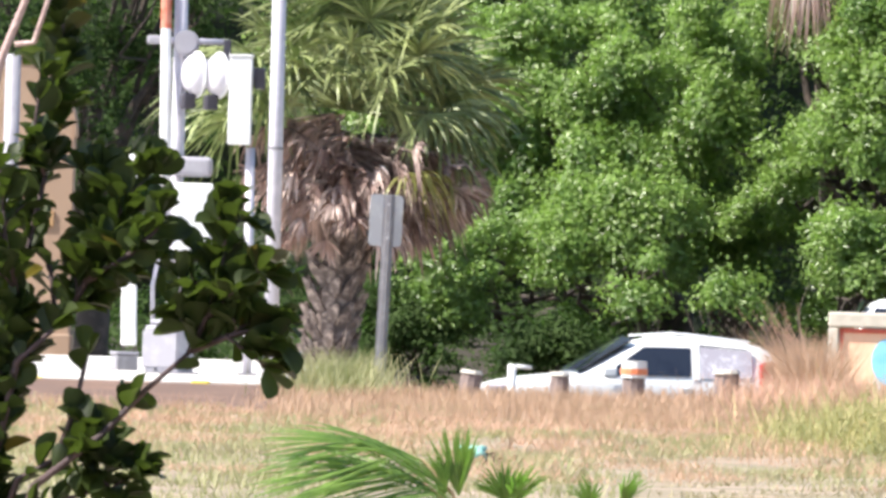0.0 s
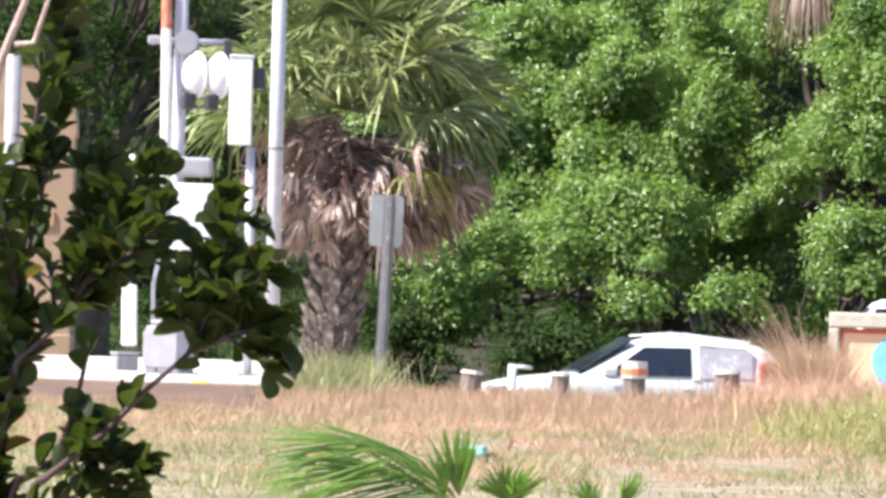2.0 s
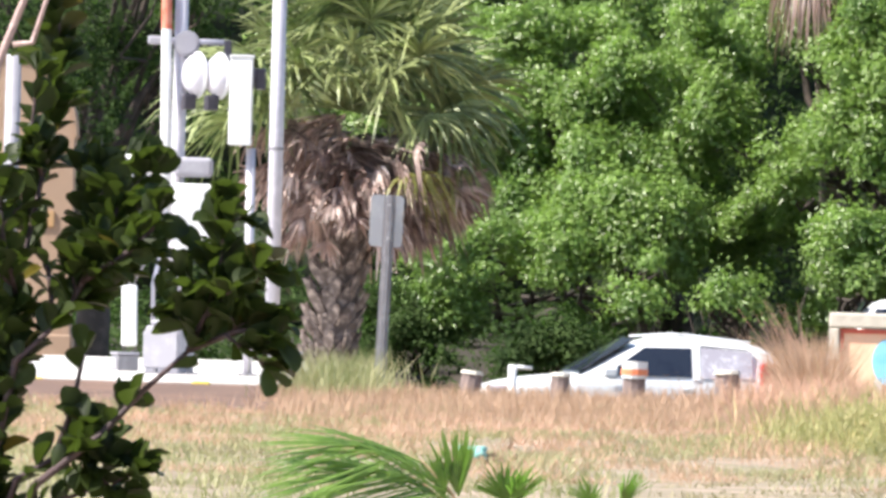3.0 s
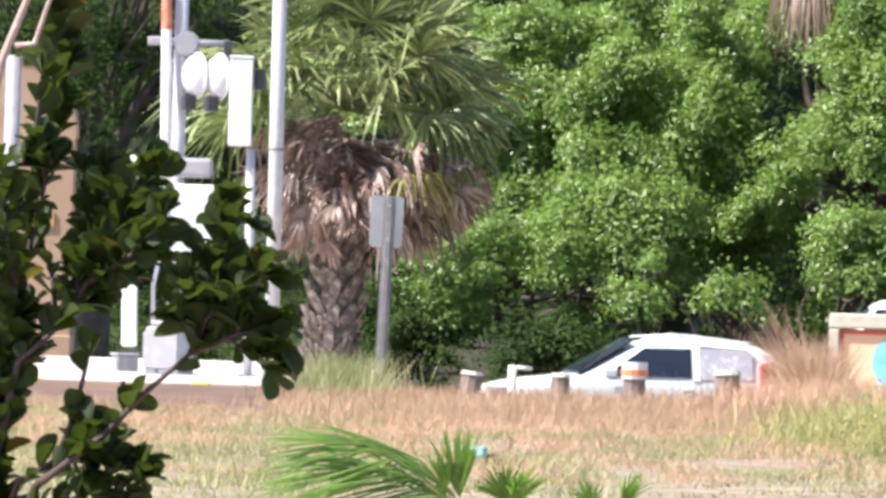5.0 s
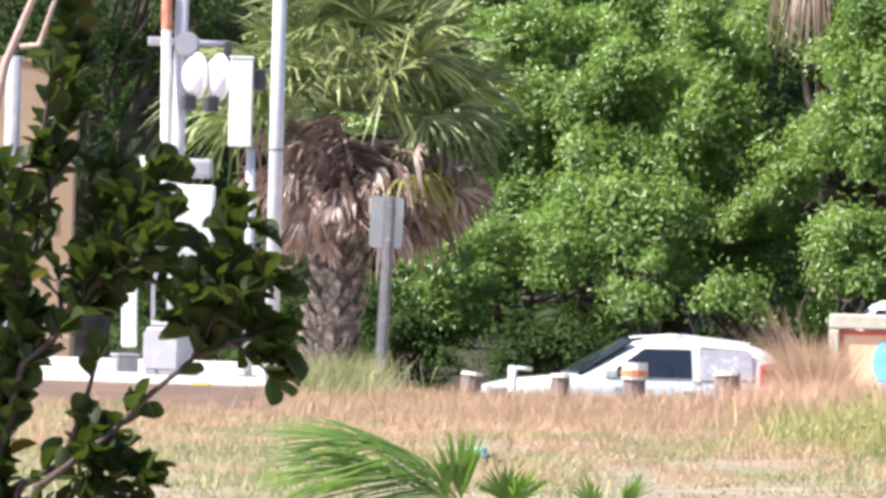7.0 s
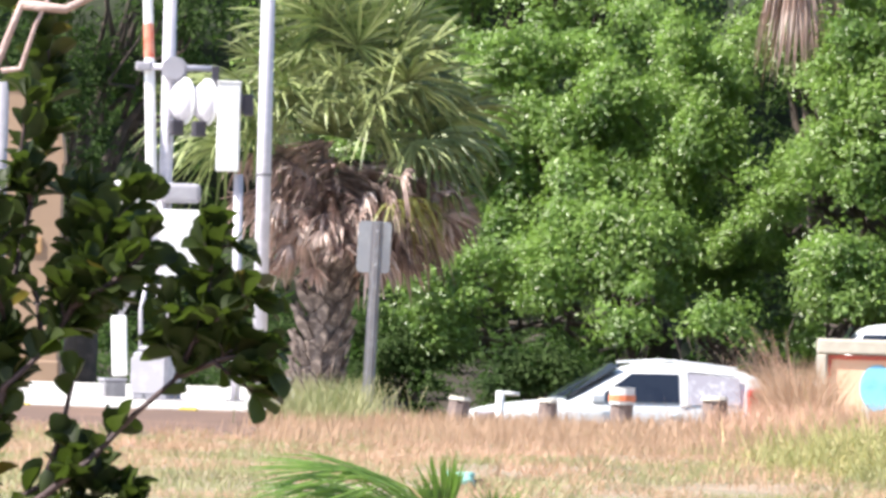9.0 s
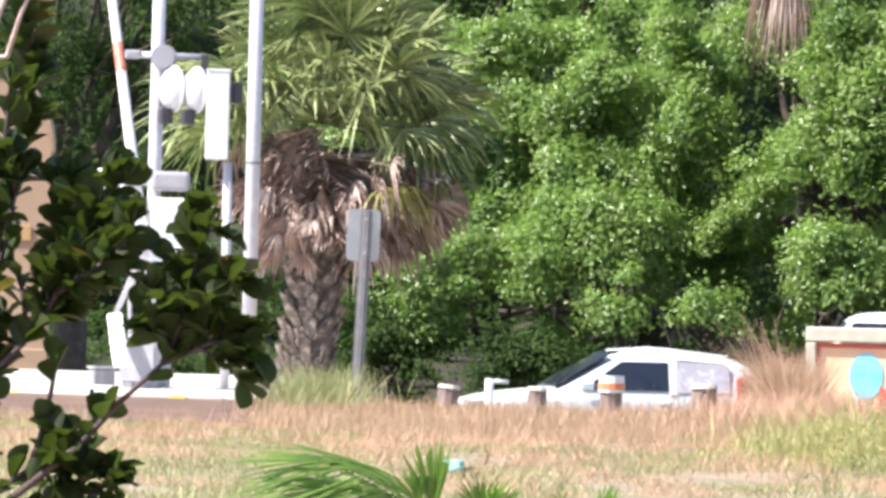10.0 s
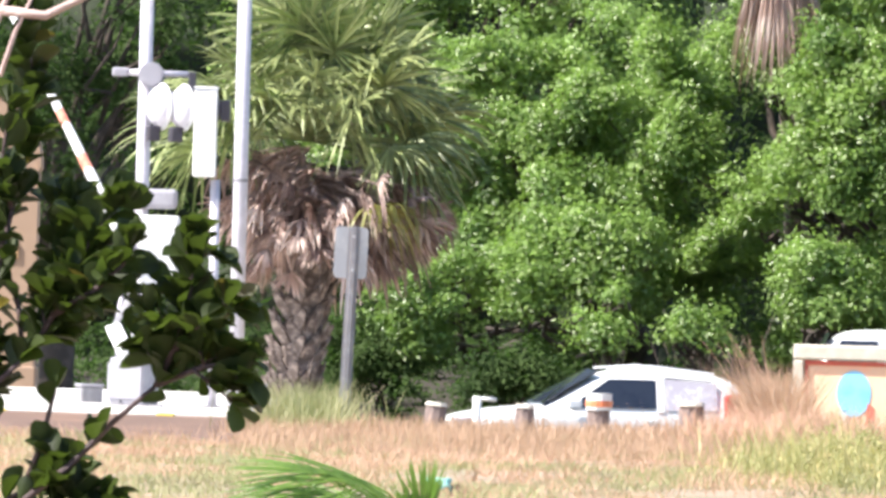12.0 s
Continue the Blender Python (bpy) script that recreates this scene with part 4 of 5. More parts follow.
def build_oak(foot, crown, size, seed, clumps, label, mat=OAK, leaf=0.095, per_area=1650):
    """An oak: a trunk, limbs to its clumps, and a crown of many small leaves with gaps."""
    rng = np.random.default_rng(seed)
    o = local(foot)
    girth = 0.115 * size[0]
    tree = thing("live_oak", foot, label, "oak tree")
    c = o(crown)
    centres, radii = [], []
    tries = 0
    while len(centres) < clumps and tries < clumps * 60:
        tries += 1
        u, v = rng.uniform(-1, 1, 2)
        rim = u * u + v * v
        edge = 1 + 0.3 * noise.noise((3 * u + seed, 3 * v, 1.7))
        if rim > edge * edge:
            continue
        # most clumps make the near face of the crown, in folds; some fill its inside
        fold = 0.6 * noise.noise((2.4 * u + seed, 2.4 * v, 5.0))
        deep = -math.sqrt(max(0.0, 1.1 - rim)) * 0.8 + fold if rng.random() < 0.7 else rng.uniform(-0.6, 0.4)
        p = np.array(c) + np.array((u, deep, v)) * np.array(size)
        w = Vector(p) + Vector(foot)
        if size[0] > 1 and noise.noise((w[0] * 1.15 + seed, w[1] * 0.2, w[2] * 1.15)) < -0.16:
            continue
        if size[0] > 1 and any((w[0] - g[0]) ** 2 + (w[2] - g[1]) ** 2 < (r * rng.uniform(0.7, 1.2)) ** 2 for g, r in HOLLOWS):
            continue
        centres.append(p)
        radii.append(rng.uniform(0.22, 0.58))
    bm = tube([(0, 0, -1.4), (0.1, 0, 0.8), tuple(c * 0.45)], [girth, girth * 0.86, girth * 0.66], 12)
    part("trunk", bm, BARK, tree, smooth=True)
    for k in range(9):
        tip = centres[int(rng.integers(len(centres)))]
        part("limb", limb(c * 0.42, tip, girth * 0.36, 0.025, rng, 0.5), BARK, tree, smooth=True)
    bm = bmesh.new()
    for k in range(0, len(centres), 4):
        start = np.array(c) * 0.5 + (centres[k] - np.array(c) * 0.5) * 0.55
        limb(start, centres[k], 0.045, 0.012, rng, 0.3, bm, 4)
    tagged(part("twig_spray", bm, BARK, tree, smooth=True), kind="stuff")
    P, N = clump_leaves(centres, radii, per_area, rng)
    tagged(cloud("crown", P, N, leaf, mat, rng, tree, spread=0.45), kind="stuff")
    return tree


build_oak((3.733, 167.0, -0.25), (2.884, 166.0, 2.88), (3.3, 3.4, 3.0), 3, 440, "broad live oak with a glossy sunlit crown")
build_oak((6.995, 165.0, -0.14), (7.208, 164.0, 3.804), (3.3, 2.8, 3.5), 8, 430, "live oak with sunlit leaves reaching low over the road")
build_oak((0.214, 176.0, -0.53), (0.816, 174.0, 5.614), (3.8, 2.4, 3.4), 21, 380, "live oak rising behind the palm")
build_oak((1.647, 163.0, -0.271), (0.692, 160.0, 0.979), (1.3, 1.2, 0.75), 27, 60, "low young oak with bright leaves under the larger oaks")
build_oak((2.972, 166.0, -0.262), (2.597, 160.5, 1.657), (1.5, 1.0, 0.85), 29, 80, "young oak with bright leaves hanging over the road")
build_oak((6.588, 164.0, -0.142), (6.562, 159.0, 1.543), (0.9, 1.0, 0.6), 37, 40, "young oak with low bright leaves near the sign wall")
build_oak((8.413, 164.0, -0.091), (7.551, 159.5, 3.481), (1.7, 1.2, 2.8), 53, 190, "live oak with a sunlit crown beyond the sign wall")
build_oak((1.733, 158.0, -0.354), (1.616, 156.0, -0.076), (0.9, 0.7, 0.3), 39, 30, "low thicket beside the road, leaves tinted dark for shade", mat=WOODS)
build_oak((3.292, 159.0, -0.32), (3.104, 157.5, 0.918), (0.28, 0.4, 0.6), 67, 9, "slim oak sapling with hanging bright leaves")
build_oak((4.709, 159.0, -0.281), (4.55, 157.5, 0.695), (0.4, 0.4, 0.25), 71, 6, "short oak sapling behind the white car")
build_oak((-0.53, 164.0, -0.478), (-0.711, 160.0, 0.137), (0.8, 0.8, 0.6), 47, 30, "small oak beside the palm, leaves tinted dark for shade", mat=WOODS)
build_oak((-5.245, 150.0, -0.426), (-5.638, 150.0, 4.661), (2.6, 2.2, 3.2), 31, 170, "live oak standing behind the crossing, leaves tinted dark for shade", mat=WOODS, per_area=700)


def build_dead_branches():
    """Leafless, tangled branches under the oaks."""
    rng = np.random.default_rng(61)
    foot = (5.417, 158.5, -0.256)
    s = thing("dead_branches", (foot[0], foot[1], ROAD_Z), "tangle of bare brown branches under the oaks", "branches")
    for k in range(46):
        x = rng.normal(0, 0.3)
        tall = rng.uniform(0.9, 2.5)
        tip = (x + rng.normal(-0.22, 0.22) * tall, rng.normal(0, 0.5), tall)
        part("branch", limb((x, rng.normal(0, 0.2), 0.0), tip, rng.uniform(0.01, 0.028), 0.004, rng, 0.45, steps=8), DEADWOOD, s, smooth=True)
        mid = Vector((x, 0, 0)).lerp(Vector(tip), rng.uniform(0.4, 0.8))
        part("branch", limb(mid, mid + Vector((rng.normal(-0.1, 0.35), rng.normal(0, 0.3), rng.uniform(-0.3, 0.4))), 0.01, 0.003, rng, 0.4, steps=6), DEADWOOD, s, smooth=True)


build_dead_branches()


def build_woods():
    """The far wood: a near-black sheet and leaves, both coloured for shade; low scrub along the road."""
    rng = np.random.default_rng(77)
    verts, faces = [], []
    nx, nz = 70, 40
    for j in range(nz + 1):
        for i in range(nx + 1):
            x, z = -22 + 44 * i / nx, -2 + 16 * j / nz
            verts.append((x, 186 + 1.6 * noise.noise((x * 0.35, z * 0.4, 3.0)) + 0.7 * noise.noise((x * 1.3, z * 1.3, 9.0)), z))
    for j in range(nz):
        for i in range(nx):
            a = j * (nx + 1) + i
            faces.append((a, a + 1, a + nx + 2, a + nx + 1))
    tagged(raw("backdrop", verts, faces, DEEP_SHADE, smooth=True), "near-black sheet closing the view, for the shade deep in the woods", "woods", kind="structure")
    n = 420
    centres = np.stack([rng.uniform(-9, 10, n), rng.uniform(174, 184, n), rng.uniform(-1.2, 10, n)], 1)
    P, N = clump_leaves(centres, rng.uniform(0.4, 0.9, n), 260, rng)
    tagged(cloud("far_woods", P, N, 0.16, WOODS, rng), "leaves of the far woods, tinted dark for shade", "woods", kind="stuff")
    n = 520
    centres = np.stack([rng.uniform(-8, 9, n), rng.uniform(156.5, 172, n), rng.uniform(-1.4, -0.15, n)], 1)
    centres[:, 2] += np.clip((centres[:, 1] - 160) * 0.09, 0, 0.8)
    P, N = clump_leaves(centres, rng.uniform(0.25, 0.55, n), 500, rng)
    tagged(cloud("scrub", P, N, 0.11, WOODS, rng), "low scrub under the oaks, tinted dark for shade", "scrub", kind="stuff")


build_woods()


# ---------------------------------------------------------------- grass
def scatter(n, x0, x1, y0, y1, rng, keep=None):
    x, y = rng.uniform(x0, x1, n), rng.uniform(y0, y1, n)
    p = [(a, b, height_at(a, b) - 0.01) for a, b in zip(x, y) if keep is None or keep(a, b)]
    return np.array(p)


def patch(x, y, s, seed):
    return noise.noise((x * s, y * s * 0.4, seed))


def build_grass():
    rng = np.random.default_rng(41)
    free = lambda x, y: x > -1.4 or y < 82.5 + 2.5 * patch(x, y, 2.0, 3)
    feet = scatter(165000, -5.2, 5.6, 57, 98, rng, lambda x, y: free(x, y) and patch(x, y, 1.2, 1) > -0.28 + 0.018 * max(0, 80 - y) + 0.35 * (random.random() - 0.5))
    tall = np.array([0.03 + 0.06 * max(0.0, 0.5 + 1.6 * patch(x, y, 1.1, 2)) for x, y, _ in feet])
    blades("dry_grass", feet, tall, 1.3, 0.0042, STRAW, rng, "dry pinkish straw grass covering the field", "grass")
    feet = scatter(80000, -5.0, 5.0, 48, 91, rng, lambda x, y: free(x, y) and patch(x, y, 1.1, 5) > 0.16 - (0.40 if x < -0.4 else 0) - (0.16 if 58 < y < 72 else 0) + (0.3 if y < 56 and x > -0.5 else 0) + 0.4 * (random.random() - 0.5))
    tall = np.array([0.03 + 0.07 * max(0.0, 0.5 + 1.5 * patch(x, y, 0.8, 7)) for x, y, _ in feet])
    blades("green_grass", feet, tall, 1.1, 0.006, TUFT, rng, "low greenish weeds among the dry grass", "grass")
    feet = scatter(46000, -4.2, 4.4, 54, 74, rng, lambda x, y: patch(x, y, 1.4, 15) > 0.0 + 0.4 * (random.random() - 0.5))
    tall = np.array([0.015 + 0.05 * max(0.0, 0.4 + 1.6 * patch(x, y, 1.2, 17)) for x, y, _ in feet])
    blades("stubble", feet, tall, 1.3, 0.008, STUBBLE, rng, "short greyish stubble on sandy soil", "grass")
    feet = scatter(9000, -1.6, 5.5, 84, 94, rng, lambda x, y: patch(x, y, 1.3, 9) > 0.0)
    blades("seed_grass", feet, 0.17, 0.7, 0.006, STRAW_BROWN, rng, "brown seeding grass along the field's brink", "grass")
    # a thin haze of upright stems along the brink
    feet = scatter(15000, -1.3, 4.2, 76, 93, rng, lambda x, y: patch(x, y, 1.7, 29) > -0.15)
    blades("upright_stems", feet, 0.17, 0.5, 0.0042, STRAW_BROWN, rng, "thin upright brown stems along the field's brink", "grass")
    # loose tufts over the whole field
    feet, tall = [], []
    for k in range(380):
        x, y = rng.uniform(-5, 5.2), rng.uniform(66, 93)
        if not free(x, y):
            continue
        h = rng.uniform(0.06, 0.17)
        for _ in range(22):
            feet.append((x + rng.normal(0, 0.05), y + rng.normal(0, 0.05), height_at(x, y) - 0.01))
            tall.append(h)
    half = len(feet) // 2
    blades("straw_tufts", feet[:half], np.array(tall[:half]), 1.2, 0.006, STRAW, rng, "pale dry grass tufts across the field", "grass")
    blades("brown_tufts", feet[half:], np.array(tall[half:]), 1.2, 0.006, STRAW_BROWN, rng, "brown dry grass tufts across the field", "grass")
    # a green tuft beside the sign, tall brown weeds and yellow-green weeds near the sign wall
    cx = (-0.937, 90.0, 0.086)[0]
    feet = np.array([(cx + rng.normal(0, 0.24), 90 + rng.normal(0, 0.6), 0) for _ in range(1500)])
    blades("grass_tuft", feet, 0.40, 0.9, 0.006, TUFT, rng, "green grass tuft at the foot of the road sign", "grass")
    cx = 3.36
    feet = np.array([(cx + rng.normal(0, 0.14), 91.5 + rng.normal(0, 0.7), 0) for _ in range(3600)])
    tall = 0.66 - 1.0 * np.abs(feet[:, 0] - cx)
    blades("tall_weeds", feet, np.clip(tall, 0.2, 1), 0.95, 0.005, STRAW_BROWN, rng, "tall brown dried weeds beside the sign wall", "weeds", wind=(-0.12, 0))
    # bushy weeds: thin stems with small leaves and paler dry tips
    cx, cy, n = 3.02, 71.5, 460
    feet = np.array([(cx + rng.normal(0, 0.36), cy + rng.normal(0, 2.6), 0) for _ in range(2400)])
    tall = np.clip(0.36 + 0.10 * (feet[:, 0] - cx) + 0.012 * (feet[:, 1] - cy), 0.1, 0.5) * rng.uniform(0.5, 1.1, len(feet))
    blades("weed_stems", feet, tall, 0.9, 0.006, WEED, rng, "yellow-green weed stems in front of the sign wall", "weeds")
    x, y = cx + rng.normal(0, 0.34, n), cy + rng.normal(0, 2.6, n)
    spots = np.stack([x, y, rng.uniform(0.0, 0.34, n) * np.clip(1.1 - np.abs(x - cx - 0.25) * 1.1, 0.2, 1)], 1)
    P, N = clump_leaves(spots, rng.uniform(0.02, 0.065, n), 4600, rng)
    tagged(cloud("leafy_weeds", P, N, 0.032, WEED, rng, spread=0.9), "yellow-green leafy weeds in front of the sign wall", "weeds", kind="stuff")
    spots = spots[: n // 2] * np.array([1, 1, 0.55]) + np.array([0.1, -2.5, 0])
    P, N = clump_leaves(spots, rng.uniform(0.02, 0.06, len(spots)), 4600, rng)
    tagged(cloud("low_weeds", P, N, 0.028, TUFT, rng, spread=0.9), "low green leafy weeds on the sandy soil", "weeds", kind="stuff")
    cx = 3.50
    feet = np.array([(cx + rng.normal(-0.1, 0.5), 89 + rng.normal(0, 1.6), 0) for _ in range(3600)])
    blades("golden_weeds", feet, 0.30, 0.9, 0.006, STRAW, rng, "golden dry weeds before the sign wall", "weeds")


build_grass()


def build_stalks():
    """Long dead stalks that lean over the tall weeds."""
    rng = np.random.default_rng(9)
    base = (3.318, 92.0, 0.18)
    s = thing("dead_stalks", (base[0], 92, 0.0), "leaning pale dead stalks above the brown weeds", "weeds")
    for k in range(34):
        x = rng.uniform(-0.15, 0.2)
        tall = rng.uniform(0.5, 1.0)
        pts = [(x, 0, 0), (x - 0.16 * tall, 0, tall * 0.5), (x - rng.uniform(0.25, 0.55) * tall, 0.02, tall)]
        part("stalk", tube(pts, [0.0045, 0.0035, 0.002], 6), STRAW, s)


build_stalks()


# ---------------------------------------------------------------- palmetto in the near field
def build_palmetto(base, leaves, label, seed):
    """Each leaf: root and way in the plant's space, length of stalk, the fan's axis, length and spread of its leaflets, droop, twist."""
    rng = np.random.default_rng(seed)
    p = thing("saw_palmetto", (base[0], base[1], -0.02), label, "palmetto", group="palmettos")
    for root, way, petiole, axis, reach, sweep, droop, twist, count, wide in leaves:
        v, f = fan_leaf(root, way, petiole, reach, droop, rng, count=count, sweep=sweep, wide=wide, stalk=0.007, twist=twist, sag=0.2, axis=axis)
        stalk = [q for q in f if max(q) < 24]
        frond = raw("frond", v[:24], stalk, PALMETTO_RIB, p, "reddish leaf stalk with green leaflets")
        for k in range(count):
            b = 24 + 15 * k
            raw("leaflet", v[b:b + 15], [tuple(i - b for i in q) for q in f if b <= min(q) and max(q) < b + 15], PALMETTO, frond)
    return p


def arching_leaf(plant, spine, count, reach, rng):
    """A leaf bent over by the wind: a curved midrib, and limp leaflets trailing from both of its sides."""
    pts = [Vector(p) for p in spine]
    rib = part("frond", tube(pts, [0.009, 0.008, 0.006, 0.005, 0.003], 6), PALMETTO_RIB, plant, "reddish midrib with trailing green leaflets", smooth=True)
    for k in range(count):
        t = (0.12 + 0.88 * (k + 0.5) / count) * (len(pts) - 1)
        i = min(int(t), len(pts) - 2)
        root = pts[i].lerp(pts[i + 1], t - i)
        way = (pts[i + 1] - pts[i]).normalized()
        far = t / (len(pts) - 1)
        side = 1 if k % 2 else -1
        lift = side * (0.15 + 0.55 * (1 - far)) * (0.5 if side > 0 else 1.0) + rng.normal(0, 0.07)
        out = (Vector((-0.75, 0, -0.05)) + way * 0.55 + Vector((0, rng.normal(0, 0.25), lift))).normalized()
        length = reach * (0.6 + 0.4 * math.sin(math.pi * (0.25 + 0.6 * far))) * rng.uniform(0.85, 1.12)
        flat = Vector((0.1, -0.8, 0.6))
        across = out.cross(flat).normalized()
        fall = rng.uniform(0.08, 0.22)
        verts, faces = [], []
        for j in range(6):
            u = j / 5
            q = root + out * length * u + Vector((0, 0, -fall * length * u * u))
            w = 0.015 * (0.4 + 2.0 * u - 2.35 * u * u) + 0.0007
            verts += [q - across * w * 0.5, q + flat * w * 0.25, q + across * w * 0.5]
            if j:
                b = 3 * j
                faces += [(b - 3, b - 2, b + 1, b), (b - 2, b - 1, b + 2, b + 1)]
        raw("leaflet", verts, faces, PALMETTO, rib)


palmetto = build_palmetto((0.059, 47.0, -0.257), [
    ((0.05, 0, 0.0), (-0.02, -0.1, 1), 0.15, (-0.12, -0.45, 1), 0.32, 26, 0.03, 0.0, 22, 0.085),
    ((0.0, 0.03, 0.0), (-0.1, -0.1, 1), 0.14, (-0.35, -0.45, 1), 0.27, 24, 0.1, 0.0, 16, 0.08)], "green saw palmetto fan bending in the wind", 13)
wind_rng = np.random.default_rng(16)
arching_leaf(palmetto, [(0.06, 0, 0.0), (0.02, 0, 0.17), (-0.12, 0, 0.32), (-0.29, 0.02, 0.39), (-0.42, 0.03, 0.40)], 60, 0.64, wind_rng)
arching_leaf(palmetto, [(0.04, 0.05, 0.0), (-0.03, 0.06, 0.15), (-0.15, 0.08, 0.24), (-0.29, 0.1, 0.28), (-0.39, 0.1, 0.27)], 50, 0.68, wind_rng)
palmetto_b = build_palmetto((0.32, 47.0, -0.25), [
    ((0, 0, 0), (0.0, -0.1, 1), 0.14, (-0.15, -0.5, 1), 0.22, 60, 0.12, 0.0, 30, 0.09),
    ((0, 0.03, 0), (0.3, -0.1, 0.9), 0.14, (0.5, -0.5, 0.9), 0.23, 45, 0.12, 0.0, 24, 0.09)], "small bright green palmetto fan", 14)
palmetto_c = build_palmetto((0.778, 47.0, -0.237), [
    ((-0.03, 0, 0), (-0.2, -0.1, 1), 0.13, (-0.4, -0.5, 1), 0.18, 45, 0.12, 0.0, 22, 0.09),
    ((0.05, 0, 0), (0.25, -0.1, 1), 0.14, (0.5, -0.5, 1), 0.2, 40, 0.12, 0.0, 22, 0.09)], "small yellow-green palmetto fan", 15)


# ---------------------------------------------------------------- the near shrub
def leaf_mesh(mat, length, wide, curl, fold):
    """A rounded, folded leaf with its stalk at the origin, along +x."""
    shares = [(0.0, 0.06), (0.12, 0.22), (0.32, 0.62), (0.58, 0.98), (0.80, 0.92), (0.94, 0.55), (1.0, 0.1)]
    verts, faces = [], []
    for t, w in shares:
        z = -curl * length * t * t
        y = wide * 0.5 * w
        verts += [(length * t, -y, z + fold * y), (length * t, 0, z), (length * t, y, z + fold * y)]
    for i in range(len(shares) - 1):
        b = 3 * i
        faces += [(b, b + 1, b + 4, b + 3), (b + 1, b + 2, b + 5, b + 4)]
    me = bpy.data.meshes.new("leaf")
    me.from_pydata(verts, [], faces)
    me.update()
    me.materials.append(mat)
    me.shade_smooth()
    return me


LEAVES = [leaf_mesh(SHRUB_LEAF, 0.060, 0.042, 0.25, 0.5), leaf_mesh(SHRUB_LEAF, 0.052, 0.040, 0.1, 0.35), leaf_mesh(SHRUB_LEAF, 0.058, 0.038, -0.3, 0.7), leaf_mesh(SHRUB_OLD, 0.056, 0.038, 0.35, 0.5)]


def shrub_branch(name, owner, pivot, twigs, rng, thick=0.006, gap=0.0045, leaves=True, mat=None):
    """A branch that sways on its pivot: twigs as chains of points, with leaves set round them."""
    pv = Vector(pivot)
    bm = bmesh.new()
    spots = []
    for chain in twigs:
        pts = [Vector(p) - pv for p in chain[0]]
        r = chain[1]
        tube(pts, [0.8 * r * (1 - 0.55 * i / (len(pts) - 1)) for i in range(len(pts))], 8, bm)
        if not leaves:
            continue
        for a, b in zip(pts, pts[1:]):
            n = max(1, int((b - a).length / gap))
            for k in range(n):
                spots.append((a.lerp(b, (k + rng.random()) / n), (b - a).normalized(), chain[2]))
            # short side twigs, each with a rosette at its tip
            for k in range(int((b - a).length / 0.028) if chain[2] > 0.5 else 0):
                root = a.lerp(b, rng.random())
                out = Vector((rng.normal(0, 1), rng.normal(0, 0.8), 0.35 + rng.random())).normalized()
                tip = root + out * rng.uniform(0.025, 0.055)
                tube([root, root.lerp(tip, 0.5) + Vector((0, 0, 0.003)), tip], [0.0022, 0.0018, 0.0014], 5, bm)
                for _ in range(7):
                    spots.append((root.lerp(tip, rng.uniform(0.45, 1.0)), out, 0.95))
        for k in range(9):
            spots.append((pts[-1], (pts[-1] - pts[-2]).normalized(), chain[2]))
    branch = part(name, bm, mat or TWIG, owner, smooth=True)
    branch.matrix_basis = Matrix.Translation(pv - Vector(SHRUB_FOOT))
    rest = bmesh.new()
    for at, along, density in spots:
        if rng.random() > density:
            continue
        me = LEAVES[int(rng.choice(4, p=[0.36, 0.28, 0.2, 0.16]))]
        way = Vector(rng.normal(0, 1, 3))
        way = (way - along * way.dot(along)).normalized() * 0.75 + along * rng.uniform(0.35, 1.1) + Vector((0, 0, 0.25))
        rot = way.to_track_quat("X", "Z").to_matrix().to_4x4()
        m = Matrix.Translation(at) @ rot @ pose(0, 0, 0, rng.normal(0, 35)) @ Matrix.Scale(rng.uniform(0.55, 0.92), 4)
        if len(single) < 300 and rng.random() < 0.25:
            ob = put("leaf", me, None, branch)
            ob.matrix_basis = m
            single.append(ob)
        else:
            start = len(rest.verts)
            rest.from_mesh(me)
            rest.verts.ensure_lookup_table()
            for vert in rest.verts[start:]:
                vert.co = m @ vert.co
    if len(rest.verts):
        joined = bpy.data.meshes.new("foliage")
        rest.to_mesh(joined)
        tagged(put("foliage", joined, SHRUB_LEAF, branch, smooth=True), kind="stuff")
    rest.free()
    return branch


single = []
SHRUB_FOOT = (-0.62, 14.0, 0.0)


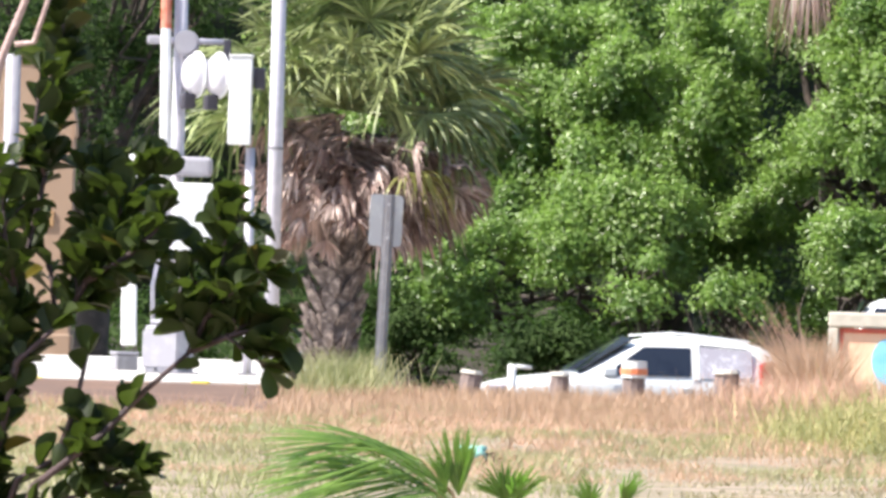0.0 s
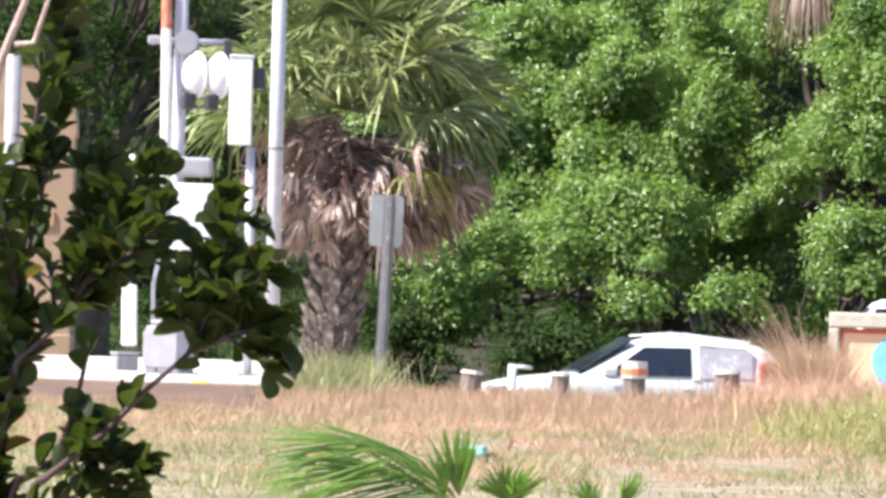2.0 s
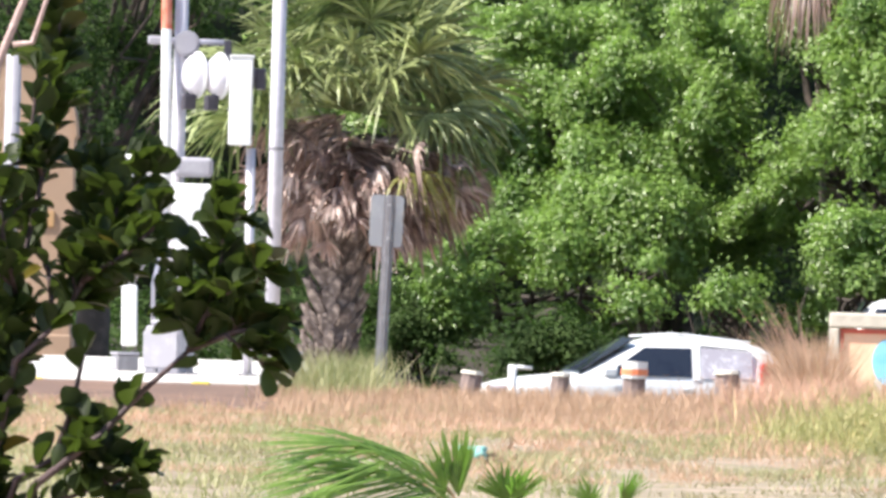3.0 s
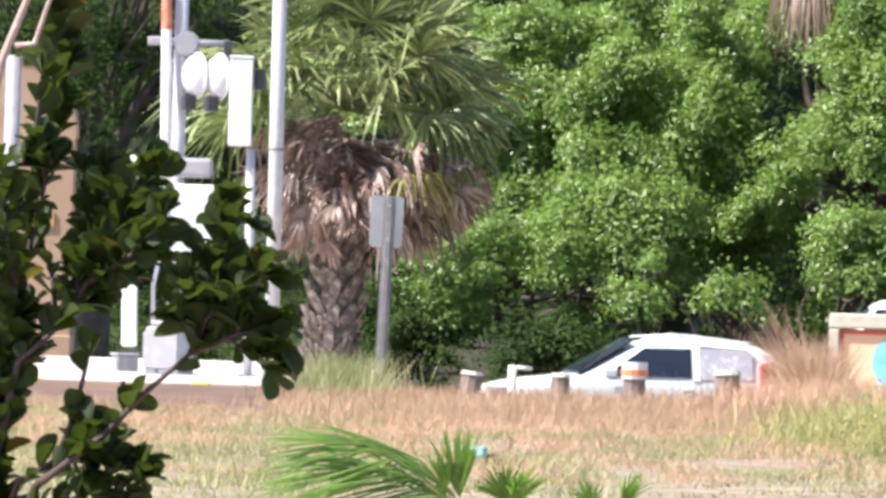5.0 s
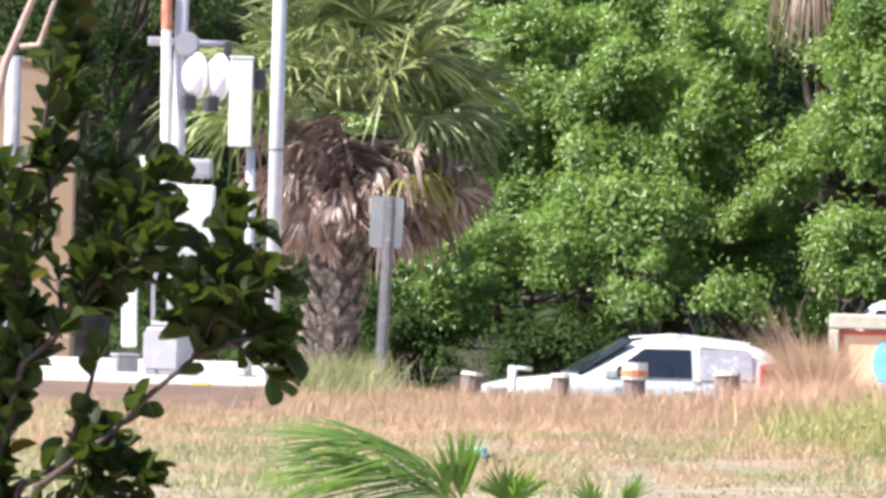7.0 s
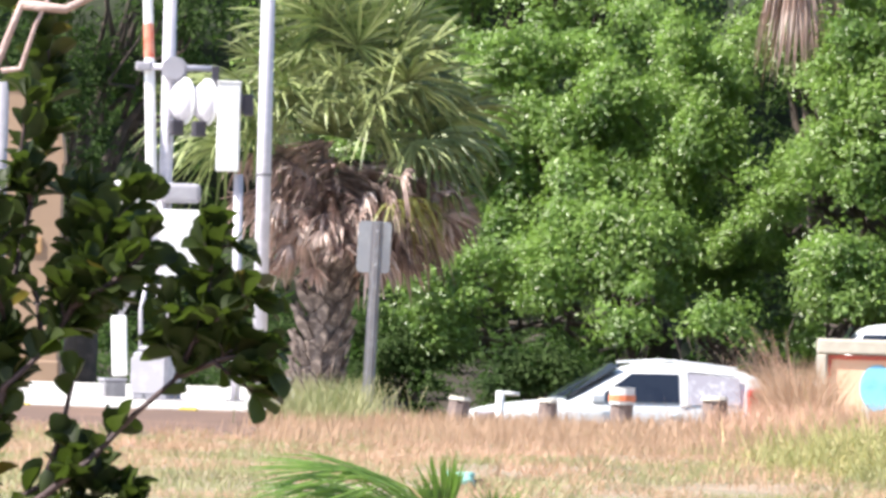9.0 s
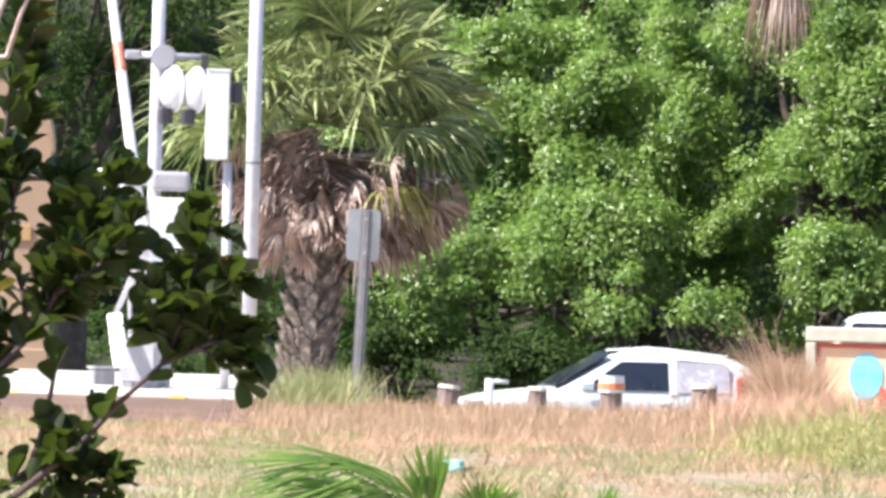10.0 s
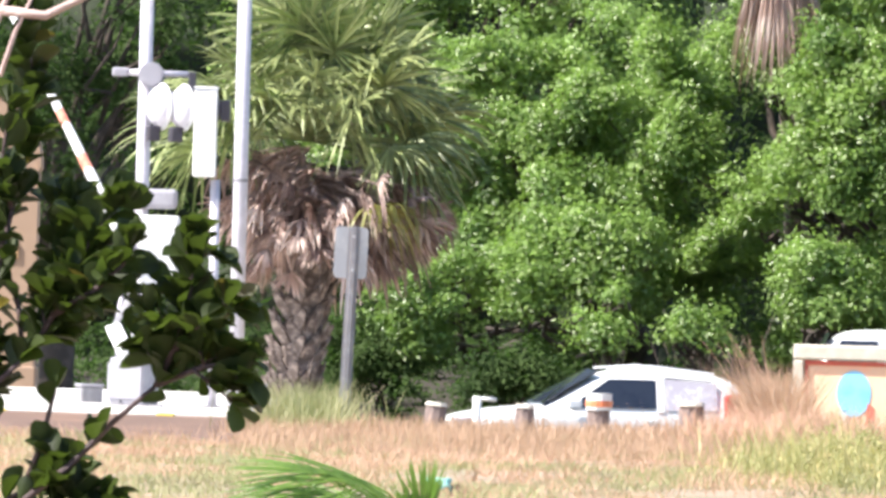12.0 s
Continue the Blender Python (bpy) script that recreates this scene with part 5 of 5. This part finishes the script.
def build_shrub():
    rng = np.random.default_rng(19)
    s = thing("shrub", SHRUB_FOOT, "leathery-leaved shrub swaying close by, leaves toned dark for shade", "shrub")
    low = (-0.66, 14.0, 0.80)
    left = shrub_branch("branch", s, low, [
        ([low, (-0.599, 14.0, 1.053), (-0.579, 14.0, 1.178), (-0.548, 14.0, 1.327)], 0.0085, 0.3),
        ([(-0.548, 14.0, 1.327), (-0.536, 14.02, 1.437), (-0.534, 14.02, 1.547), (-0.532, 14.03, 1.625)], 0.005, 0.95),
        ([(-0.552, 13.97, 1.31), (-0.566, 13.96, 1.38), (-0.560, 13.96, 1.45)], 0.004, 0.4),
        ([(-0.592, 14.0, 1.092), (-0.628, 14.05, 1.193), (-0.639, 14.05, 1.294)], 0.006, 0.85),
        ([(-0.585, 13.98, 1.147), (-0.602, 13.95, 1.224), (-0.612, 13.95, 1.317)], 0.005, 0.55),
    ], rng)
    low2 = (-0.64, 14.0, 0.78)
    mid = shrub_branch("branch", s, low2, [
        ([low2, (-0.581, 13.95, 1.054), (-0.513, 13.95, 1.118)], 0.0085, 0.3),
        ([(-0.513, 13.95, 1.118), (-0.469, 13.95, 1.21), (-0.440, 13.95, 1.275), (-0.405, 13.95, 1.318)], 0.006, 1.0),
        ([(-0.491, 13.95, 1.165), (-0.428, 13.9, 1.206), (-0.395, 13.9, 1.238), (-0.387, 13.9, 1.261)], 0.006, 1.0),
        ([(-0.478, 14.0, 1.205), (-0.488, 14.0, 1.250), (-0.486, 14.0, 1.300), (-0.474, 14.0, 1.322)], 0.005, 1.0),
        ([(-0.53, 14.0, 1.102), (-0.542, 14.05, 1.179), (-0.567, 14.05, 1.249), (-0.576, 14.05, 1.288)], 0.005, 0.35),
        ([(-0.507, 14.0, 1.13), (-0.446, 14.0, 1.166), (-0.412, 14.0, 1.203)], 0.005, 0.9),
    ], rng)
    low3 = (-0.60, 14.0, 0.74)
    right = shrub_branch("branch", s, low3, [
        ([low3, (-0.552, 13.92, 0.884), (-0.461, 13.92, 0.957), (-0.401, 13.92, 1.021), (-0.344, 13.92, 1.073)], 0.0085, 0.12),
        ([(-0.344, 13.92, 1.073), (-0.314, 13.9, 1.139), (-0.301, 13.9, 1.209), (-0.293, 13.9, 1.275)], 0.006, 1.0),
        ([(-0.34, 13.92, 1.076), (-0.278, 13.9, 1.102), (-0.24, 13.9, 1.107), (-0.224, 13.9, 1.111)], 0.006, 1.0),
        ([(-0.294, 13.9, 1.097), (-0.262, 13.9, 1.075), (-0.238, 13.9, 1.056)], 0.004, 0.9),
        ([(-0.318, 13.9, 1.124), (-0.272, 13.88, 1.164), (-0.242, 13.88, 1.18)], 0.005, 0.9),
    ], rng)
    low4 = (-0.62, 14.0, 0.76)
    lower = shrub_branch("branch", s, low4, [
        ([low4, (-0.577, 13.96, 0.891), (-0.508, 13.96, 0.931), (-0.455, 13.96, 0.972), (-0.428, 13.96, 0.996)], 0.007, 0.45),
        ([(-0.524, 13.96, 0.923), (-0.502, 13.97, 0.986), (-0.489, 13.97, 1.049), (-0.485, 13.97, 1.064)], 0.006, 0.10),
        ([(-0.508, 13.96, 0.931), (-0.445, 13.94, 0.926), (-0.414, 13.94, 0.911)], 0.005, 0.9),
        ([low4, (-0.604, 14.0, 0.944), (-0.59, 14.0, 1.006), (-0.572, 14.0, 1.054)], 0.006, 0.95),
        ([low4, (-0.626, 13.97, 0.959), (-0.613, 13.97, 1.045), (-0.592, 13.97, 1.116)], 0.006, 0.95),
        ([low4, (-0.552, 13.95, 0.853), (-0.498, 13.95, 0.87), (-0.452, 13.95, 0.887)], 0.006, 0.4),
        ([(-0.501, 13.96, 0.939), (-0.46, 13.94, 0.894), (-0.432, 13.94, 0.872)], 0.005, 0.9),
    ], rng)
    bare = shrub_branch("bare_branch", s, low, [
        ([low, (-0.654, 13.9, 1.238), (-0.614, 13.9, 1.464), (-0.581, 13.9, 1.55), (-0.549, 13.9, 1.636)], 0.0105, 0.0),
        ([(-0.595, 13.9, 1.489), (-0.568, 13.9, 1.492), (-0.55, 13.9, 1.551), (-0.518, 13.9, 1.622)], 0.006, 0.0),
        ([(-0.571, 13.9, 1.581), (-0.509, 13.9, 1.575), (-0.451, 13.9, 1.605), (-0.387, 13.9, 1.645)], 0.0095, 0.0),
    ], rng, leaves=False, mat=TWIG_PALE)
    stem = tube([(0, 0, -0.05), (-0.02, 0, 0.4), tuple(Vector(low3) - Vector(SHRUB_FOOT)), tuple(Vector(low) - Vector(SHRUB_FOOT))], [0.022, 0.018, 0.013, 0.011], 10)
    part("stem", stem, TWIG, s, smooth=True)
    return s, [left, mid, right, lower, bare]


shrub, shrub_branches = build_shrub()


# ---------------------------------------------------------------- what moves
def motions():
    # the gate's arm goes down: seconds, degrees from upright
    swing = [(0, 5.0), (7.2, 5.0), (8.3, 5.5), (8.8, 8.0), (9.0, 11.0), (9.5, 21.0), (10.0, 32.0), (10.5, 42.0), (11.0, 50.5), (11.5, 57.5), (12.0, 64.6)]
    at = Vector(PIVOT) - Vector(SIGNAL_BASE)
    walk(gate_arm, [(t, Matrix.Translation(at) @ pose(0, 0, 0, 0, 0, ARM_TURN) @ pose(0, 0, 0, 0, -a, 0)) for t, a in swing])
    # gusts in the shrub and the palmettos
    gust = [(0, 0), (0.5, -2), (1.0, -2), (1.5, -5), (2.0, -1), (2.5, 3), (3.0, -8), (4.0, -4), (5.0, 1), (5.5, -26), (6.0, -2), (6.5, -11), (7.0, 18),
            (8.0, -4), (9.0, -5), (9.5, 6), (10.0, -17), (10.5, 1), (11.0, 1), (11.5, -10), (12.0, 6)]
    for branch, k in zip(shrub_branches, (0.06, 0.08, 0.058, 0.13, 0.03)):
        home = branch.matrix_basis.translation.copy()
        walk(branch, [(t, Matrix.Translation(home) @ pose(0, 0, 0, 0, k * g, 0)) for t, g in gust])
    for plant, k in ((palmetto, 0.16), (palmetto_b, 0.12), (palmetto_c, 0.12)):
        home = plant.matrix_basis.translation.copy()
        walk(plant, [(t, Matrix.Translation(home) @ pose(0, 0, 0, 0, k * g, 0)) for t, g in gust])


motions()
